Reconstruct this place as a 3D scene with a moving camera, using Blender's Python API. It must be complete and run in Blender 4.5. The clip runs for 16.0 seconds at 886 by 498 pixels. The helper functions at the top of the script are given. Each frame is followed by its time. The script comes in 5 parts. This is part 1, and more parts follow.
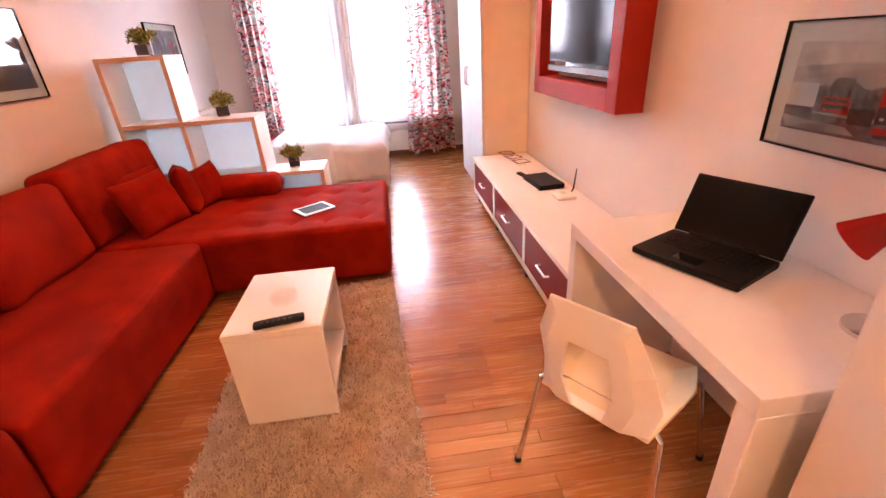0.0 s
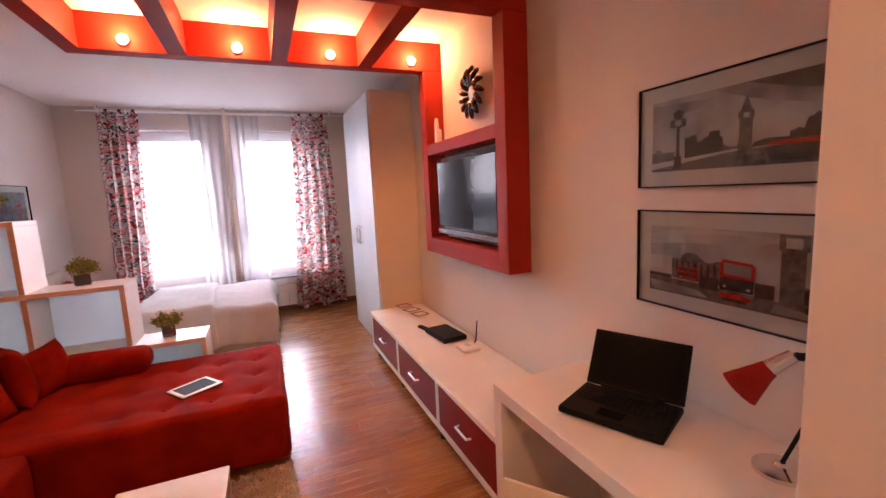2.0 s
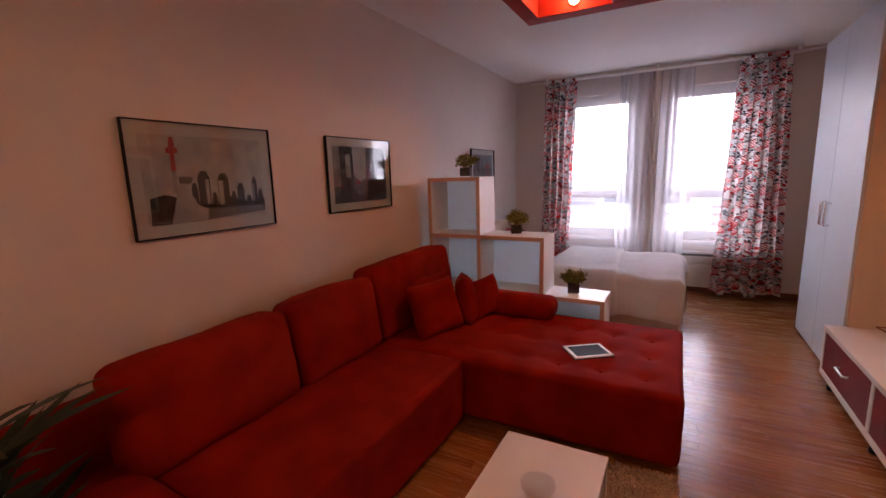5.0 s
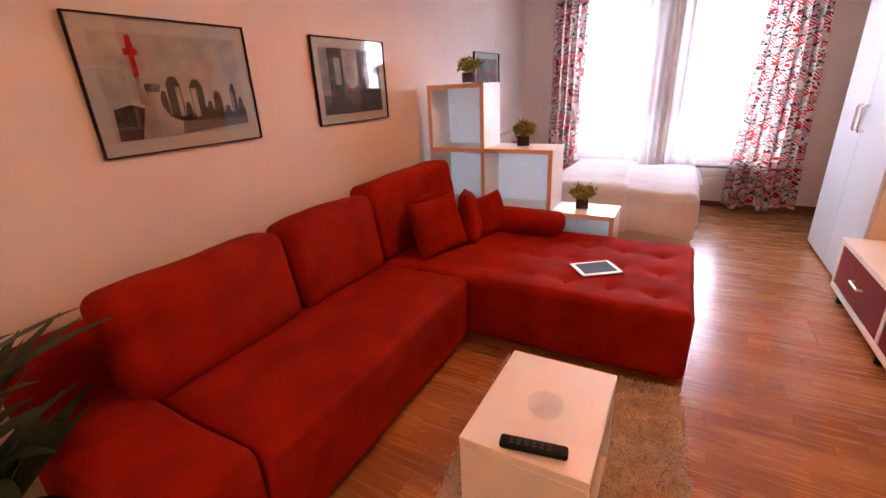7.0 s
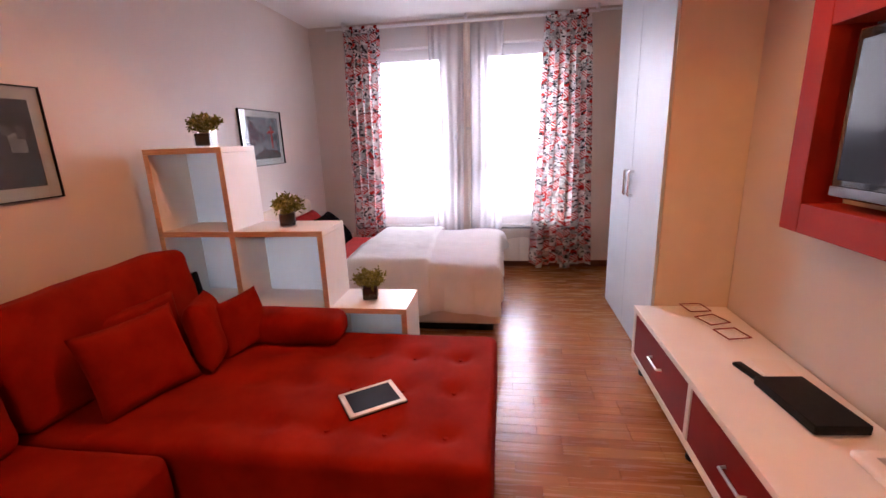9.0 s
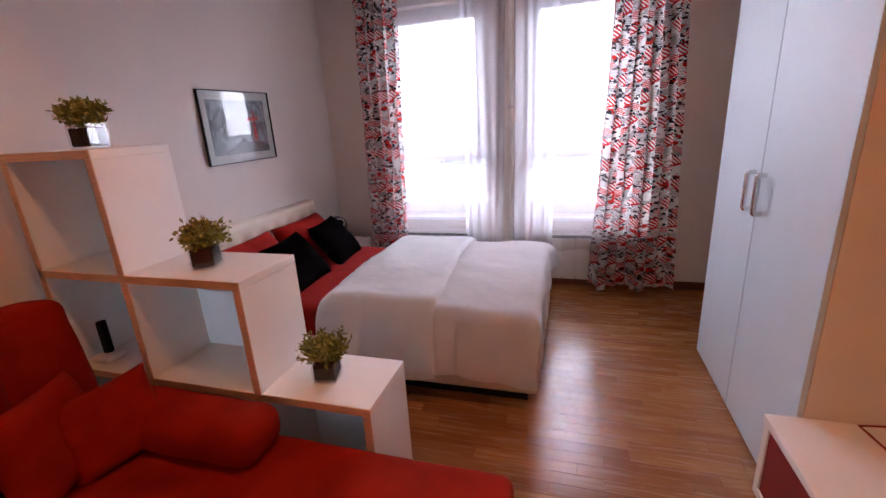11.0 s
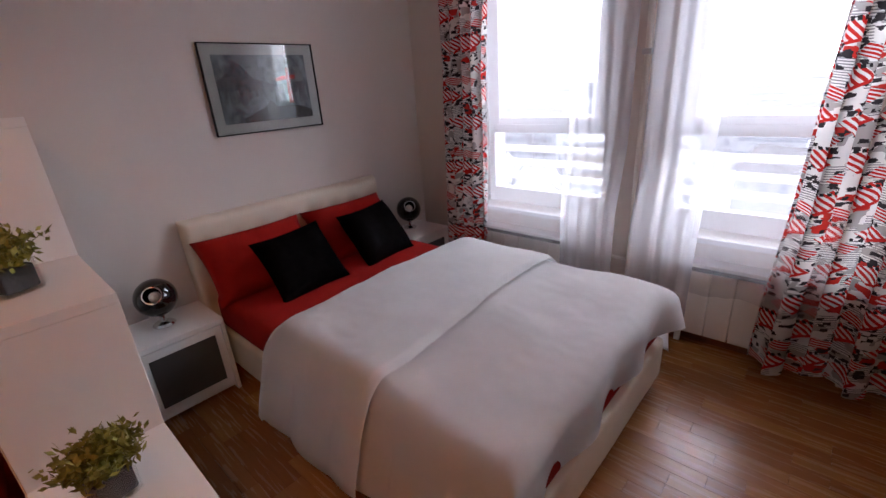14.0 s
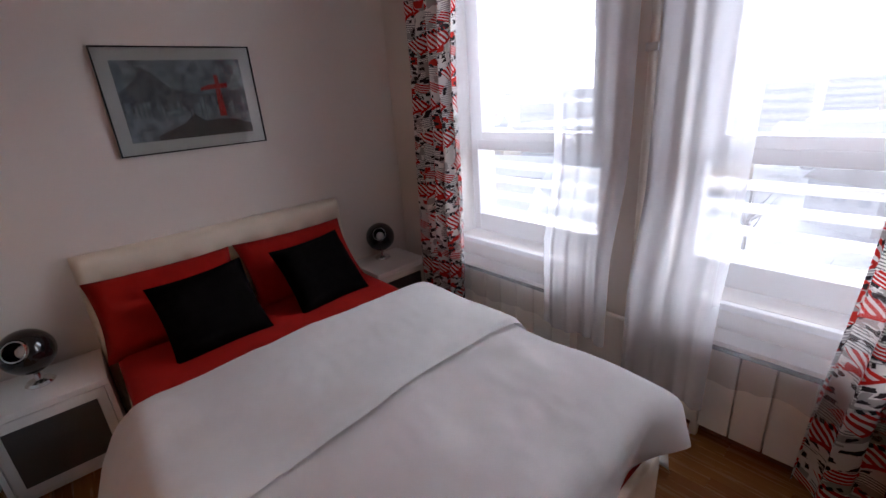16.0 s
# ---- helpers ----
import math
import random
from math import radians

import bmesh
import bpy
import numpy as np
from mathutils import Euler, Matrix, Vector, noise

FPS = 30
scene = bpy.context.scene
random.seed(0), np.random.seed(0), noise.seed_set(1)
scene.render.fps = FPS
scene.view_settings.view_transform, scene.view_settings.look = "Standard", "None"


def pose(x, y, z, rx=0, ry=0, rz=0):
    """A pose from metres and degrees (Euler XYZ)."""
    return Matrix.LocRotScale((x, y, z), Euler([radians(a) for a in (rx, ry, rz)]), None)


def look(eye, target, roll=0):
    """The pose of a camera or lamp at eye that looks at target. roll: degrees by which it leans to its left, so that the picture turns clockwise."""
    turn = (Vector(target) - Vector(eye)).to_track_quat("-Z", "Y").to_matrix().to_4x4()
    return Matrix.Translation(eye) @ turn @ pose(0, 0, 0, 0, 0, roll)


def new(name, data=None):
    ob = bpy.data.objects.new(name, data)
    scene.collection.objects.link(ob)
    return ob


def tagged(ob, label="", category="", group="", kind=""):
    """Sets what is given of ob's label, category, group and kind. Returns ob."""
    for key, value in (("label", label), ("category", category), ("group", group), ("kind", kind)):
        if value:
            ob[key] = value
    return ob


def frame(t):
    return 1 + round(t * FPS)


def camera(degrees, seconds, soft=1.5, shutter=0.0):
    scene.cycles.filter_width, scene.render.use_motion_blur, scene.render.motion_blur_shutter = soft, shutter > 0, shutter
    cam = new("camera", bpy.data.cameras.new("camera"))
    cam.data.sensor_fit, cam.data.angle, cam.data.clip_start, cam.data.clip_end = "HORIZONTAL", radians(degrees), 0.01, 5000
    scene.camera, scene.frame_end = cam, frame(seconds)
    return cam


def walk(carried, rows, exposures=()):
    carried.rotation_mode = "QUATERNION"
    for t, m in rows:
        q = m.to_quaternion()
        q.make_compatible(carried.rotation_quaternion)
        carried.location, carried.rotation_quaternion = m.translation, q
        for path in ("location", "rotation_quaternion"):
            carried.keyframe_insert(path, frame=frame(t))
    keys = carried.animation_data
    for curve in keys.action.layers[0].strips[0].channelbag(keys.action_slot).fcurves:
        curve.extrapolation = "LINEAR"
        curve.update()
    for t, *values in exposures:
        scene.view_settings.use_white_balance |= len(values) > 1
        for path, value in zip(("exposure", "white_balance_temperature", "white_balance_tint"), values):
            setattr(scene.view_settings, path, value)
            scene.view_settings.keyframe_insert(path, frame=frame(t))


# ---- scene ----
cam = camera(91.7, 16.0)
PATH = [
    (0, (0.524, 0.371, 1.485), (0.698, 2.169, 0.625), -3.7),
    (0.5, (0.451, 0.35, 1.515), (0.862, 2.159, 0.769), -4.6),
    (1, (0.389, 0.344, 1.552), (0.987, 2.156, 0.953), -4.4),
    (1.5, (0.362, 0.395, 1.584), (1.047, 2.216, 1.121), -3.3),
    (2, (0.384, 0.445, 1.602), (1.144, 2.275, 1.336), -2.7),
    (2.5, (0.359, 0.482, 1.623), (1.154, 2.303, 1.395), -3.0),
    (3, (0.306, 0.55, 1.647), (0.866, 2.464, 1.49), -4.3),
    (3.2, (0.25, 0.566, 1.672), (0.675, 2.514, 1.508), -3.7),
    (3.5, (0.213, 0.641, 1.634), (0.358, 2.628, 1.464), -3.6),
    (4, (0.277, 0.736, 1.598), (-0.083, 2.691, 1.379), -1.3),
    (4.5, (0.327, 0.799, 1.568), (-0.456, 2.615, 1.267), -0.9),
    (5, (0.328, 0.801, 1.561), (-0.614, 2.532, 1.22), -1.7),
    (5.2, (0.348, 0.803, 1.57), (-0.648, 2.501, 1.217), -1.8),
    (7.3, (0.252, 1.001, 1.494), (-0.626, 2.642, 0.763), -1.8),
    (7.5, (0.258, 1.096, 1.481), (-0.441, 2.854, 0.831), -2.6),
    (8, (0.314, 1.334, 1.480), (-0.004, 3.220, 0.896), -4.0),
    (8.5, (0.456, 1.609, 1.53), (0.275, 3.54, 1.039), -2.1),
    (9, (0.468, 1.858, 1.533), (0.181, 3.774, 1.036), -2.1),
    (11.3, (0.603, 3.145, 1.57), (-0.064, 4.941, 0.997), -4.2),
    (11.5, (0.629, 3.251, 1.56), (-0.13, 5.017, 1.006), -4.6),
    (12, (0.723, 3.496, 1.568), (-0.234, 5.16, 1.004), -3.1),
    (12.5, (0.743, 3.723, 1.535), (-0.318, 5.321, 0.968), -4.1),
    (13, (0.753, 3.944, 1.536), (-0.32, 5.501, 0.884), -4.7),
    (13.5, (0.811, 4.13, 1.504), (-0.428, 5.543, 0.819), -4.7),
    (14, (0.898, 4.338, 1.53), (-0.385, 5.702, 0.827), -4.1),
    (14.5, (0.836, 4.521, 1.534), (-0.464, 5.876, 0.846), -4.4),
    (15, (0.866, 4.746, 1.533), (-0.495, 6.032, 0.83), -5.9),
    (15.5, (0.868, 4.933, 1.535), (-0.552, 6.15, 0.826), -4.2),
    (16, (0.849, 5.113, 1.522), (-0.585, 6.333, 0.848), -4.5),
]
EXPOSURES = [(0.0, 2.65, 6550, 31), (0.5, 2.6, 6550, 31), (1.5, 2.1, 6600, 32), (2.5, 1.45, 6700, 33), (3.5, 0.95, 6700, 34), (5.0, 0.75, 6600, 35), (5.5, 0.85, 6600, 34), (7.3, 2.15, 6550, 31), (8.2, 1.98, 6500, 31), (9.2, 1.62, 6450, 30), (11.3, 1.05, 6250, 28), (12.5, 0.62, 6250, 25), (14.5, 0.52, 6350, 21), (16.0, 0.28, 6380, 19)]
walk(cam, [(t, look(eye, target, roll)) for t, eye, target, roll in PATH], EXPOSURES)

# ---- world and light ----
world = bpy.data.worlds.new("sky")
scene.world = world
world.use_nodes = True
wn = world.node_tree.nodes
sky = wn.new("ShaderNodeTexSky")
sky.sky_type, sky.sun_disc = "NISHITA", False
sky.sun_elevation, sky.sun_rotation = radians(42), radians(193)
sky.air_density, sky.dust_density, sky.ozone_density = 1.0, 1.0, 1.0
world.node_tree.links.new(sky.outputs[0], wn["Background"].inputs[0])
wn["Background"].inputs[1].default_value = 0.15
sun = new("sun", bpy.data.lights.new("sun", "SUN"))
sun.data.energy, sun.data.angle, sun.data.color = 0.8, radians(20), (1.0, 0.97, 0.92)
sun.matrix_world = look((0, 0, 60), (10, 42, 22))

XL, XR, YF, YB, ZC = -1.765, 1.862, 6.97, -1.7, 2.80


# ---- materials ----
def mat(name, color, rough=0.5, metal=0.0, vary=0.0, scale=20.0, bump=0.0, bscale=200.0, spec=0.5, coat=0.0, sheen=0.0, color2=None, stretch=None):
    """Principled material with large and small variation and fine relief."""
    m = bpy.data.materials.new(name)
    m.use_nodes = True
    nt = m.node_tree
    p = nt.nodes["Principled BSDF"]
    p.inputs["Roughness"].default_value = rough
    p.inputs["Metallic"].default_value = metal
    p.inputs["Specular IOR Level"].default_value = spec
    p.inputs["Coat Weight"].default_value = coat
    p.inputs["Sheen Weight"].default_value = sheen
    p.inputs["Base Color"].default_value = (*color, 1)
    tc = nt.nodes.new("ShaderNodeTexCoord")
    src = tc.outputs["Object"]
    if stretch:
        mp = nt.nodes.new("ShaderNodeMapping")
        mp.inputs["Scale"].default_value = stretch
        nt.links.new(src, mp.inputs[0])
        src = mp.outputs[0]
    if vary or color2:
        n1 = nt.nodes.new("ShaderNodeTexNoise")
        n1.inputs["Scale"].default_value, n1.inputs["Detail"].default_value = scale, 6
        nt.links.new(src, n1.inputs["Vector"])
        ramp = nt.nodes.new("ShaderNodeValToRGB")
        c2 = color2 or tuple(min(1, c * (1 + vary)) for c in color)
        c1 = color if color2 else tuple(c * (1 - vary) for c in color)
        ramp.color_ramp.elements[0].color, ramp.color_ramp.elements[1].color = (*c1, 1), (*c2, 1)
        ramp.color_ramp.elements[0].position, ramp.color_ramp.elements[1].position = 0.35, 0.65
        nt.links.new(n1.outputs[0], ramp.inputs[0])
        nt.links.new(ramp.outputs[0], p.inputs["Base Color"])
    if bump:
        n2 = nt.nodes.new("ShaderNodeTexNoise")
        n2.inputs["Scale"].default_value, n2.inputs["Detail"].default_value = bscale, 4
        nt.links.new(src, n2.inputs["Vector"])
        b = nt.nodes.new("ShaderNodeBump")
        b.inputs["Strength"].default_value, b.inputs["Distance"].default_value = bump, 0.004
        nt.links.new(n2.outputs[0], b.inputs["Height"])
        nt.links.new(b.outputs[0], p.inputs["Normal"])
    return m


def glass_mat(name, color=(1, 1, 1), rough=0.0, clear=0.9):
    m = bpy.data.materials.new(name)
    m.use_nodes = True
    nt = m.node_tree
    nt.nodes.clear()
    out = nt.nodes.new("ShaderNodeOutputMaterial")
    tr, gl, mix = nt.nodes.new("ShaderNodeBsdfTransparent"), nt.nodes.new("ShaderNodeBsdfGlossy"), nt.nodes.new("ShaderNodeMixShader")
    tr.inputs[0].default_value = (*color, 1)
    gl.inputs["Roughness"].default_value = rough
    mix.inputs[0].default_value = 1 - clear
    nt.links.new(tr.outputs[0], mix.inputs[1])
    nt.links.new(gl.outputs[0], mix.inputs[2])
    nt.links.new(mix.outputs[0], out.inputs[0])
    return m


def cloth_mat(name, color, clear, glow=0.5):
    """Thin cloth that lets light through: holes of the weave, threads that scatter forwards and back."""
    m = bpy.data.materials.new(name)
    m.use_nodes = True
    nt = m.node_tree
    nt.nodes.clear()
    out = nt.nodes.new("ShaderNodeOutputMaterial")
    tr, di, tl = nt.nodes.new("ShaderNodeBsdfTransparent"), nt.nodes.new("ShaderNodeBsdfDiffuse"), nt.nodes.new("ShaderNodeBsdfTranslucent")
    m1, m2 = nt.nodes.new("ShaderNodeMixShader"), nt.nodes.new("ShaderNodeMixShader")
    di.inputs[0].default_value = tl.inputs[0].default_value = (*color, 1)
    m1.inputs[0].default_value = glow
    m2.inputs[0].default_value = 1 - clear
    nt.links.new(di.outputs[0], m1.inputs[1])
    nt.links.new(tl.outputs[0], m1.inputs[2])
    nt.links.new(tr.outputs[0], m2.inputs[1])
    nt.links.new(m1.outputs[0], m2.inputs[2])
    nt.links.new(m2.outputs[0], out.inputs[0])
    return m


def wood_floor_mat(name, per_island):
    """Oiled oak strips: each strip has a tone of its own, with grain along its length."""
    m = bpy.data.materials.new(name)
    m.use_nodes = True
    nt = m.node_tree
    p = nt.nodes["Principled BSDF"]
    tc, mp = nt.nodes.new("ShaderNodeTexCoord"), nt.nodes.new("ShaderNodeMapping")
    mp.inputs["Scale"].default_value = (2.5, 45, 20)
    gr = nt.nodes.new("ShaderNodeTexNoise")
    gr.inputs["Scale"].default_value, gr.inputs["Detail"].default_value = 1.6, 8
    geo = nt.nodes.new("ShaderNodeNewGeometry") if per_island else nt.nodes.new("ShaderNodeObjectInfo")
    rnd = geo.outputs["Random Per Island"] if per_island else geo.outputs["Random"]
    ramp, mix = nt.nodes.new("ShaderNodeValToRGB"), nt.nodes.new("ShaderNodeMix")
    e = ramp.color_ramp.elements
    e[0].color, e[1].color = (0.33, 0.122, 0.036, 1), (0.50, 0.222, 0.074, 1)
    k = e.new(0.5)
    k.color = (0.41, 0.166, 0.052, 1)
    mix.data_type, mix.blend_type = "RGBA", "MULTIPLY"
    mix.inputs[0].default_value = 0.34
    nt.links.new(tc.outputs["Object"], mp.inputs[0])
    add = nt.nodes.new("ShaderNodeVectorMath")
    sc = nt.nodes.new("ShaderNodeMath")
    sc.operation, sc.inputs[1].default_value = "MULTIPLY", 40.0
    nt.links.new(rnd, sc.inputs[0])
    nt.links.new(mp.outputs[0], add.inputs[0])
    nt.links.new(sc.outputs[0], add.inputs[1])
    nt.links.new(add.outputs[0], gr.inputs["Vector"])
    nt.links.new(rnd, ramp.inputs[0])
    nt.links.new(ramp.outputs[0], mix.inputs[6])
    nt.links.new(gr.outputs[0], mix.inputs[7])
    nt.links.new(mix.outputs[2], p.inputs["Base Color"])
    rr = nt.nodes.new("ShaderNodeMapRange")
    rr.inputs[3].default_value, rr.inputs[4].default_value = 0.16, 0.36
    nt.links.new(gr.outputs[0], rr.inputs[0])
    nt.links.new(rr.outputs[0], p.inputs["Roughness"])
    b = nt.nodes.new("ShaderNodeBump")
    b.inputs["Strength"].default_value, b.inputs["Distance"].default_value = 0.04, 0.002
    nt.links.new(gr.outputs[0], b.inputs["Height"])
    nt.links.new(b.outputs[0], p.inputs["Normal"])
    return m


def curtain_mat():
    """Cotton printed with overlapping torn paper patches: white, red, grey, striped, and lines of small type."""
    m = bpy.data.materials.new("printed_cotton")
    m.use_nodes = True
    nt = m.node_tree
    nt.nodes.clear()
    L = nt.links.new
    out = nt.nodes.new("ShaderNodeOutputMaterial")
    uv = nt.nodes.new("ShaderNodeTexCoord")
    noi = nt.nodes.new("ShaderNodeTexNoise")
    noi.inputs["Scale"].default_value = 9
    L(uv.outputs["UV"], noi.inputs["Vector"])
    warp = nt.nodes.new("ShaderNodeMix")
    warp.data_type, warp.blend_type = "RGBA", "LINEAR_LIGHT"
    warp.inputs[0].default_value = 0.012
    L(uv.outputs["UV"], warp.inputs[6])
    L(noi.outputs["Color"], warp.inputs[7])

    def cells(scale):
        v = nt.nodes.new("ShaderNodeTexVoronoi")
        v.distance = "CHEBYCHEV"
        v.inputs["Scale"].default_value = scale
        L(warp.outputs[2], v.inputs["Vector"])
        s = nt.nodes.new("ShaderNodeSeparateColor")
        L(v.outputs["Color"], s.inputs[0])
        return s

    def stripes(freq, angle, duty, direction="X"):
        mp = nt.nodes.new("ShaderNodeMapping")
        mp.inputs["Rotation"].default_value = (0, 0, radians(angle))
        L(warp.outputs[2], mp.inputs[0])
        w = nt.nodes.new("ShaderNodeTexWave")
        w.bands_direction = direction
        w.inputs["Scale"].default_value = freq
        w.inputs["Distortion"].default_value = 0.4
        L(mp.outputs[0], w.inputs["Vector"])
        g = nt.nodes.new("ShaderNodeMath")
        g.operation, g.inputs[1].default_value = "GREATER_THAN", duty
        L(w.outputs[1], g.inputs[0])
        return g.outputs[0]

    def pick(value, lo, hi):
        a, b, c = (nt.nodes.new("ShaderNodeMath") for _ in range(3))
        a.operation, a.inputs[1].default_value = "GREATER_THAN", lo
        b.operation, b.inputs[1].default_value = "LESS_THAN", hi
        c.operation = "MULTIPLY"
        L(value, a.inputs[0])
        L(value, b.inputs[0])
        L(a.outputs[0], c.inputs[0])
        L(b.outputs[0], c.inputs[1])
        return c.outputs[0]

    def both(a, b):
        c = nt.nodes.new("ShaderNodeMath")
        c.operation = "MULTIPLY"
        L(a, c.inputs[0])
        L(b, c.inputs[1])
        return c.outputs[0]

    def over(base, fac, color):
        x = nt.nodes.new("ShaderNodeMix")
        x.data_type = "RGBA"
        L(fac, x.inputs[0])
        if base is None:
            x.inputs[6].default_value = (0.80, 0.79, 0.77, 1)
        else:
            L(base, x.inputs[6])
        x.inputs[7].default_value = (*color, 1)
        return x.outputs[2]

    def calc(op, a, b=None):
        n = nt.nodes.new("ShaderNodeMath")
        n.operation = op
        for k, v in enumerate((a, b)):
            if isinstance(v, (int, float)):
                n.inputs[k].default_value = v
            elif v is not None:
                L(v, n.inputs[k])
        return n.outputs[0]

    xy = nt.nodes.new("ShaderNodeSeparateXYZ")
    L(warp.outputs[2], xy.inputs[0])

    def motif(dx, dy, angle, half_w, half_h, shift):
        """One tilted paper scrap in each repeat of the print; gives its inside and the place across it."""
        v = calc("ADD", calc("DIVIDE", xy.outputs[1], 0.165), dy)
        u = calc("ADD", calc("DIVIDE", xy.outputs[0], 0.175), calc("ADD", calc("MULTIPLY", calc("FLOOR", v), shift), dx))
        px = calc("MULTIPLY", calc("SUBTRACT", calc("FRACT", u), 0.5), 0.175)
        py = calc("MULTIPLY", calc("SUBTRACT", calc("FRACT", v), 0.5), 0.165)
        c_, s_ = math.cos(radians(angle)), math.sin(radians(angle))
        qx = calc("ADD", calc("MULTIPLY", px, c_), calc("MULTIPLY", py, s_))
        qy = calc("SUBTRACT", calc("MULTIPLY", py, c_), calc("MULTIPLY", px, s_))
        inside = calc("MULTIPLY", calc("LESS_THAN", calc("ABSOLUTE", qx), half_w), calc("LESS_THAN", calc("ABSOLUTE", qy), half_h))
        return inside, qx, qy

    big, small, tiny = cells(14.0), cells(30.0), cells(62.0)
    c = over(None, both(pick(big.outputs[0], 0.0, 0.5), stripes(30, 0, 0.66, "Y")), (0.22, 0.22, 0.23))
    c = over(c, pick(small.outputs[1], 0.12, 0.30), (0.40, 0.38, 0.37))
    c = over(c, pick(small.outputs[2], 0.0, 0.09), (0.55, 0.04, 0.03))
    c = over(c, pick(tiny.outputs[2], 0.0, 0.22), (0.04, 0.036, 0.04))
    red = (0.56, 0.03, 0.024)
    scrap, qx, qy = motif(0.0, 0.0, 38, 0.046, 0.040, 0.37)
    c = over(c, scrap, (0.80, 0.78, 0.76))
    c = over(c, calc("MULTIPLY", scrap, calc("LESS_THAN", calc("FRACT", calc("DIVIDE", qx, 0.0175)), 0.52)), red)
    c = over(c, calc("MULTIPLY", scrap, calc("LESS_THAN", qy, -0.028)), red)
    scrap, qx, qy = motif(0.45, 0.4, -28, 0.028, 0.022, 0.37)
    c = over(c, scrap, red)
    c = over(c, calc("MULTIPLY", scrap, calc("GREATER_THAN", calc("FRACT", calc("DIVIDE", qy, 0.012)), 0.6)), (0.78, 0.76, 0.74))
    scrap, qx, qy = motif(0.62, 0.75, 12, 0.034, 0.008, 0.37)
    c = over(c, calc("MULTIPLY", scrap, calc("LESS_THAN", calc("FRACT", calc("DIVIDE", qx, 0.014)), 0.62)), (0.03, 0.028, 0.03))
    di, tl, mx = nt.nodes.new("ShaderNodeBsdfDiffuse"), nt.nodes.new("ShaderNodeBsdfTranslucent"), nt.nodes.new("ShaderNodeMixShader")
    mx.inputs[0].default_value = 0.42
    L(c, di.inputs[0])
    L(c, tl.inputs[0])
    L(di.outputs[0], mx.inputs[1])
    L(tl.outputs[0], mx.inputs[2])
    L(mx.outputs[0], out.inputs[0])
    return m


def glow_mat(name, color, strength):
    m = bpy.data.materials.new(name)
    m.use_nodes = True
    p = m.node_tree.nodes["Principled BSDF"]
    p.inputs["Emission Color"].default_value = (*color, 1)
    p.inputs["Emission Strength"].default_value = strength
    return m


WALL = mat("wall_paint", (0.68, 0.61, 0.552), 0.75, vary=0.015, scale=2.5, bump=0.12, bscale=260)
CEIL = mat("ceiling_paint", (0.83, 0.82, 0.80), 0.8, vary=0.01, scale=2, bump=0.08, bscale=260)
SUEDE = mat("red_suede", (0.225, 0.0088, 0.0014), 0.9, color2=(0.315, 0.0142, 0.0024), scale=5, bump=0.25, bscale=500, sheen=0.0, spec=0.1)
REDBEAM = mat("red_beam_paint", (0.36, 0.023, 0.008), 0.6, spec=0.2, vary=0.05, scale=6, bump=0.1, bscale=300)
REDGLOSS = mat("dark_red_drawer_front", (0.21, 0.008, 0.006), 0.45, vary=0.06, scale=9, bump=0.02, spec=0.14)
WHITE = mat("white_laminate", (0.80, 0.775, 0.74), 0.38, vary=0.02, scale=5, bump=0.03, bscale=400)
LACQ = mat("pale_lacquer", (0.60, 0.70, 0.76), 0.45, vary=0.02, scale=3, bump=0.02)
EDGE = mat("birch_edge", (0.68, 0.43, 0.28), 0.5, vary=0.12, scale=12, stretch=(1, 1, 12))
BEECH = mat("pale_side_panel", (0.74, 0.63, 0.50), 0.5, vary=0.03, scale=5)
CHROME = mat("chrome", (0.75, 0.75, 0.76), 0.12, 1.0, vary=0.03, scale=30)
STEEL = mat("brushed_aluminium", (0.62, 0.62, 0.63), 0.32, 1.0, vary=0.05, scale=40)
BLACK = mat("black_plastic", (0.008, 0.008, 0.009), 0.5, vary=0.2, scale=40, bump=0.03, spec=0.15)
GLOSSBLACK = mat("glossy_black", (0.008, 0.008, 0.009), 0.06, vary=0.2, scale=5, coat=0.6)
SCREEN = mat("dark_screen", (0.010, 0.011, 0.014), 0.09, vary=0.1, scale=2, spec=0.06)
BLACKCLOTH = mat("black_velvet", (0.005, 0.0045, 0.005), 1.0, vary=0.3, scale=25, bump=0.3, bscale=400, spec=0.0)
REDCLOTH = mat("red_cotton", (0.31, 0.0085, 0.004), 0.85, vary=0.10, scale=9, bump=0.25, bscale=350, spec=0.2)
WHITECLOTH = mat("white_cotton", (0.90, 0.885, 0.88), 0.85, vary=0.03, scale=6, bump=0.2, bscale=320, spec=0.2)
CREAM = mat("cream_leatherette", (0.72, 0.63, 0.50), 0.45, vary=0.03, scale=8, bump=0.15, bscale=180)
RUG = mat("beige_shag", (0.52, 0.40, 0.30), 0.95, color2=(0.70, 0.58, 0.46), scale=14, spec=0.1)
RUGBASE = mat("rug_backing", (0.40, 0.31, 0.23), 0.95, vary=0.2, scale=30, spec=0.1)
CHAIRW = mat("white_moulded_plastic", (0.86, 0.84, 0.81), 0.3, vary=0.01, scale=4)
# the warm light on the seat is put into this cream tone
CHAIRWARM = mat("warm_lit_moulded_plastic", (0.78, 0.68, 0.48), 0.35, vary=0.02, scale=4)
LEAF = mat("yellow_green_leaf", (0.11, 0.115, 0.014), 0.55, color2=(0.33, 0.30, 0.06), scale=30, spec=0.3)
DARKLEAF = mat("dark_green_leaf", (0.012, 0.028, 0.010), 0.5, color2=(0.03, 0.06, 0.02), scale=18, spec=0.3)
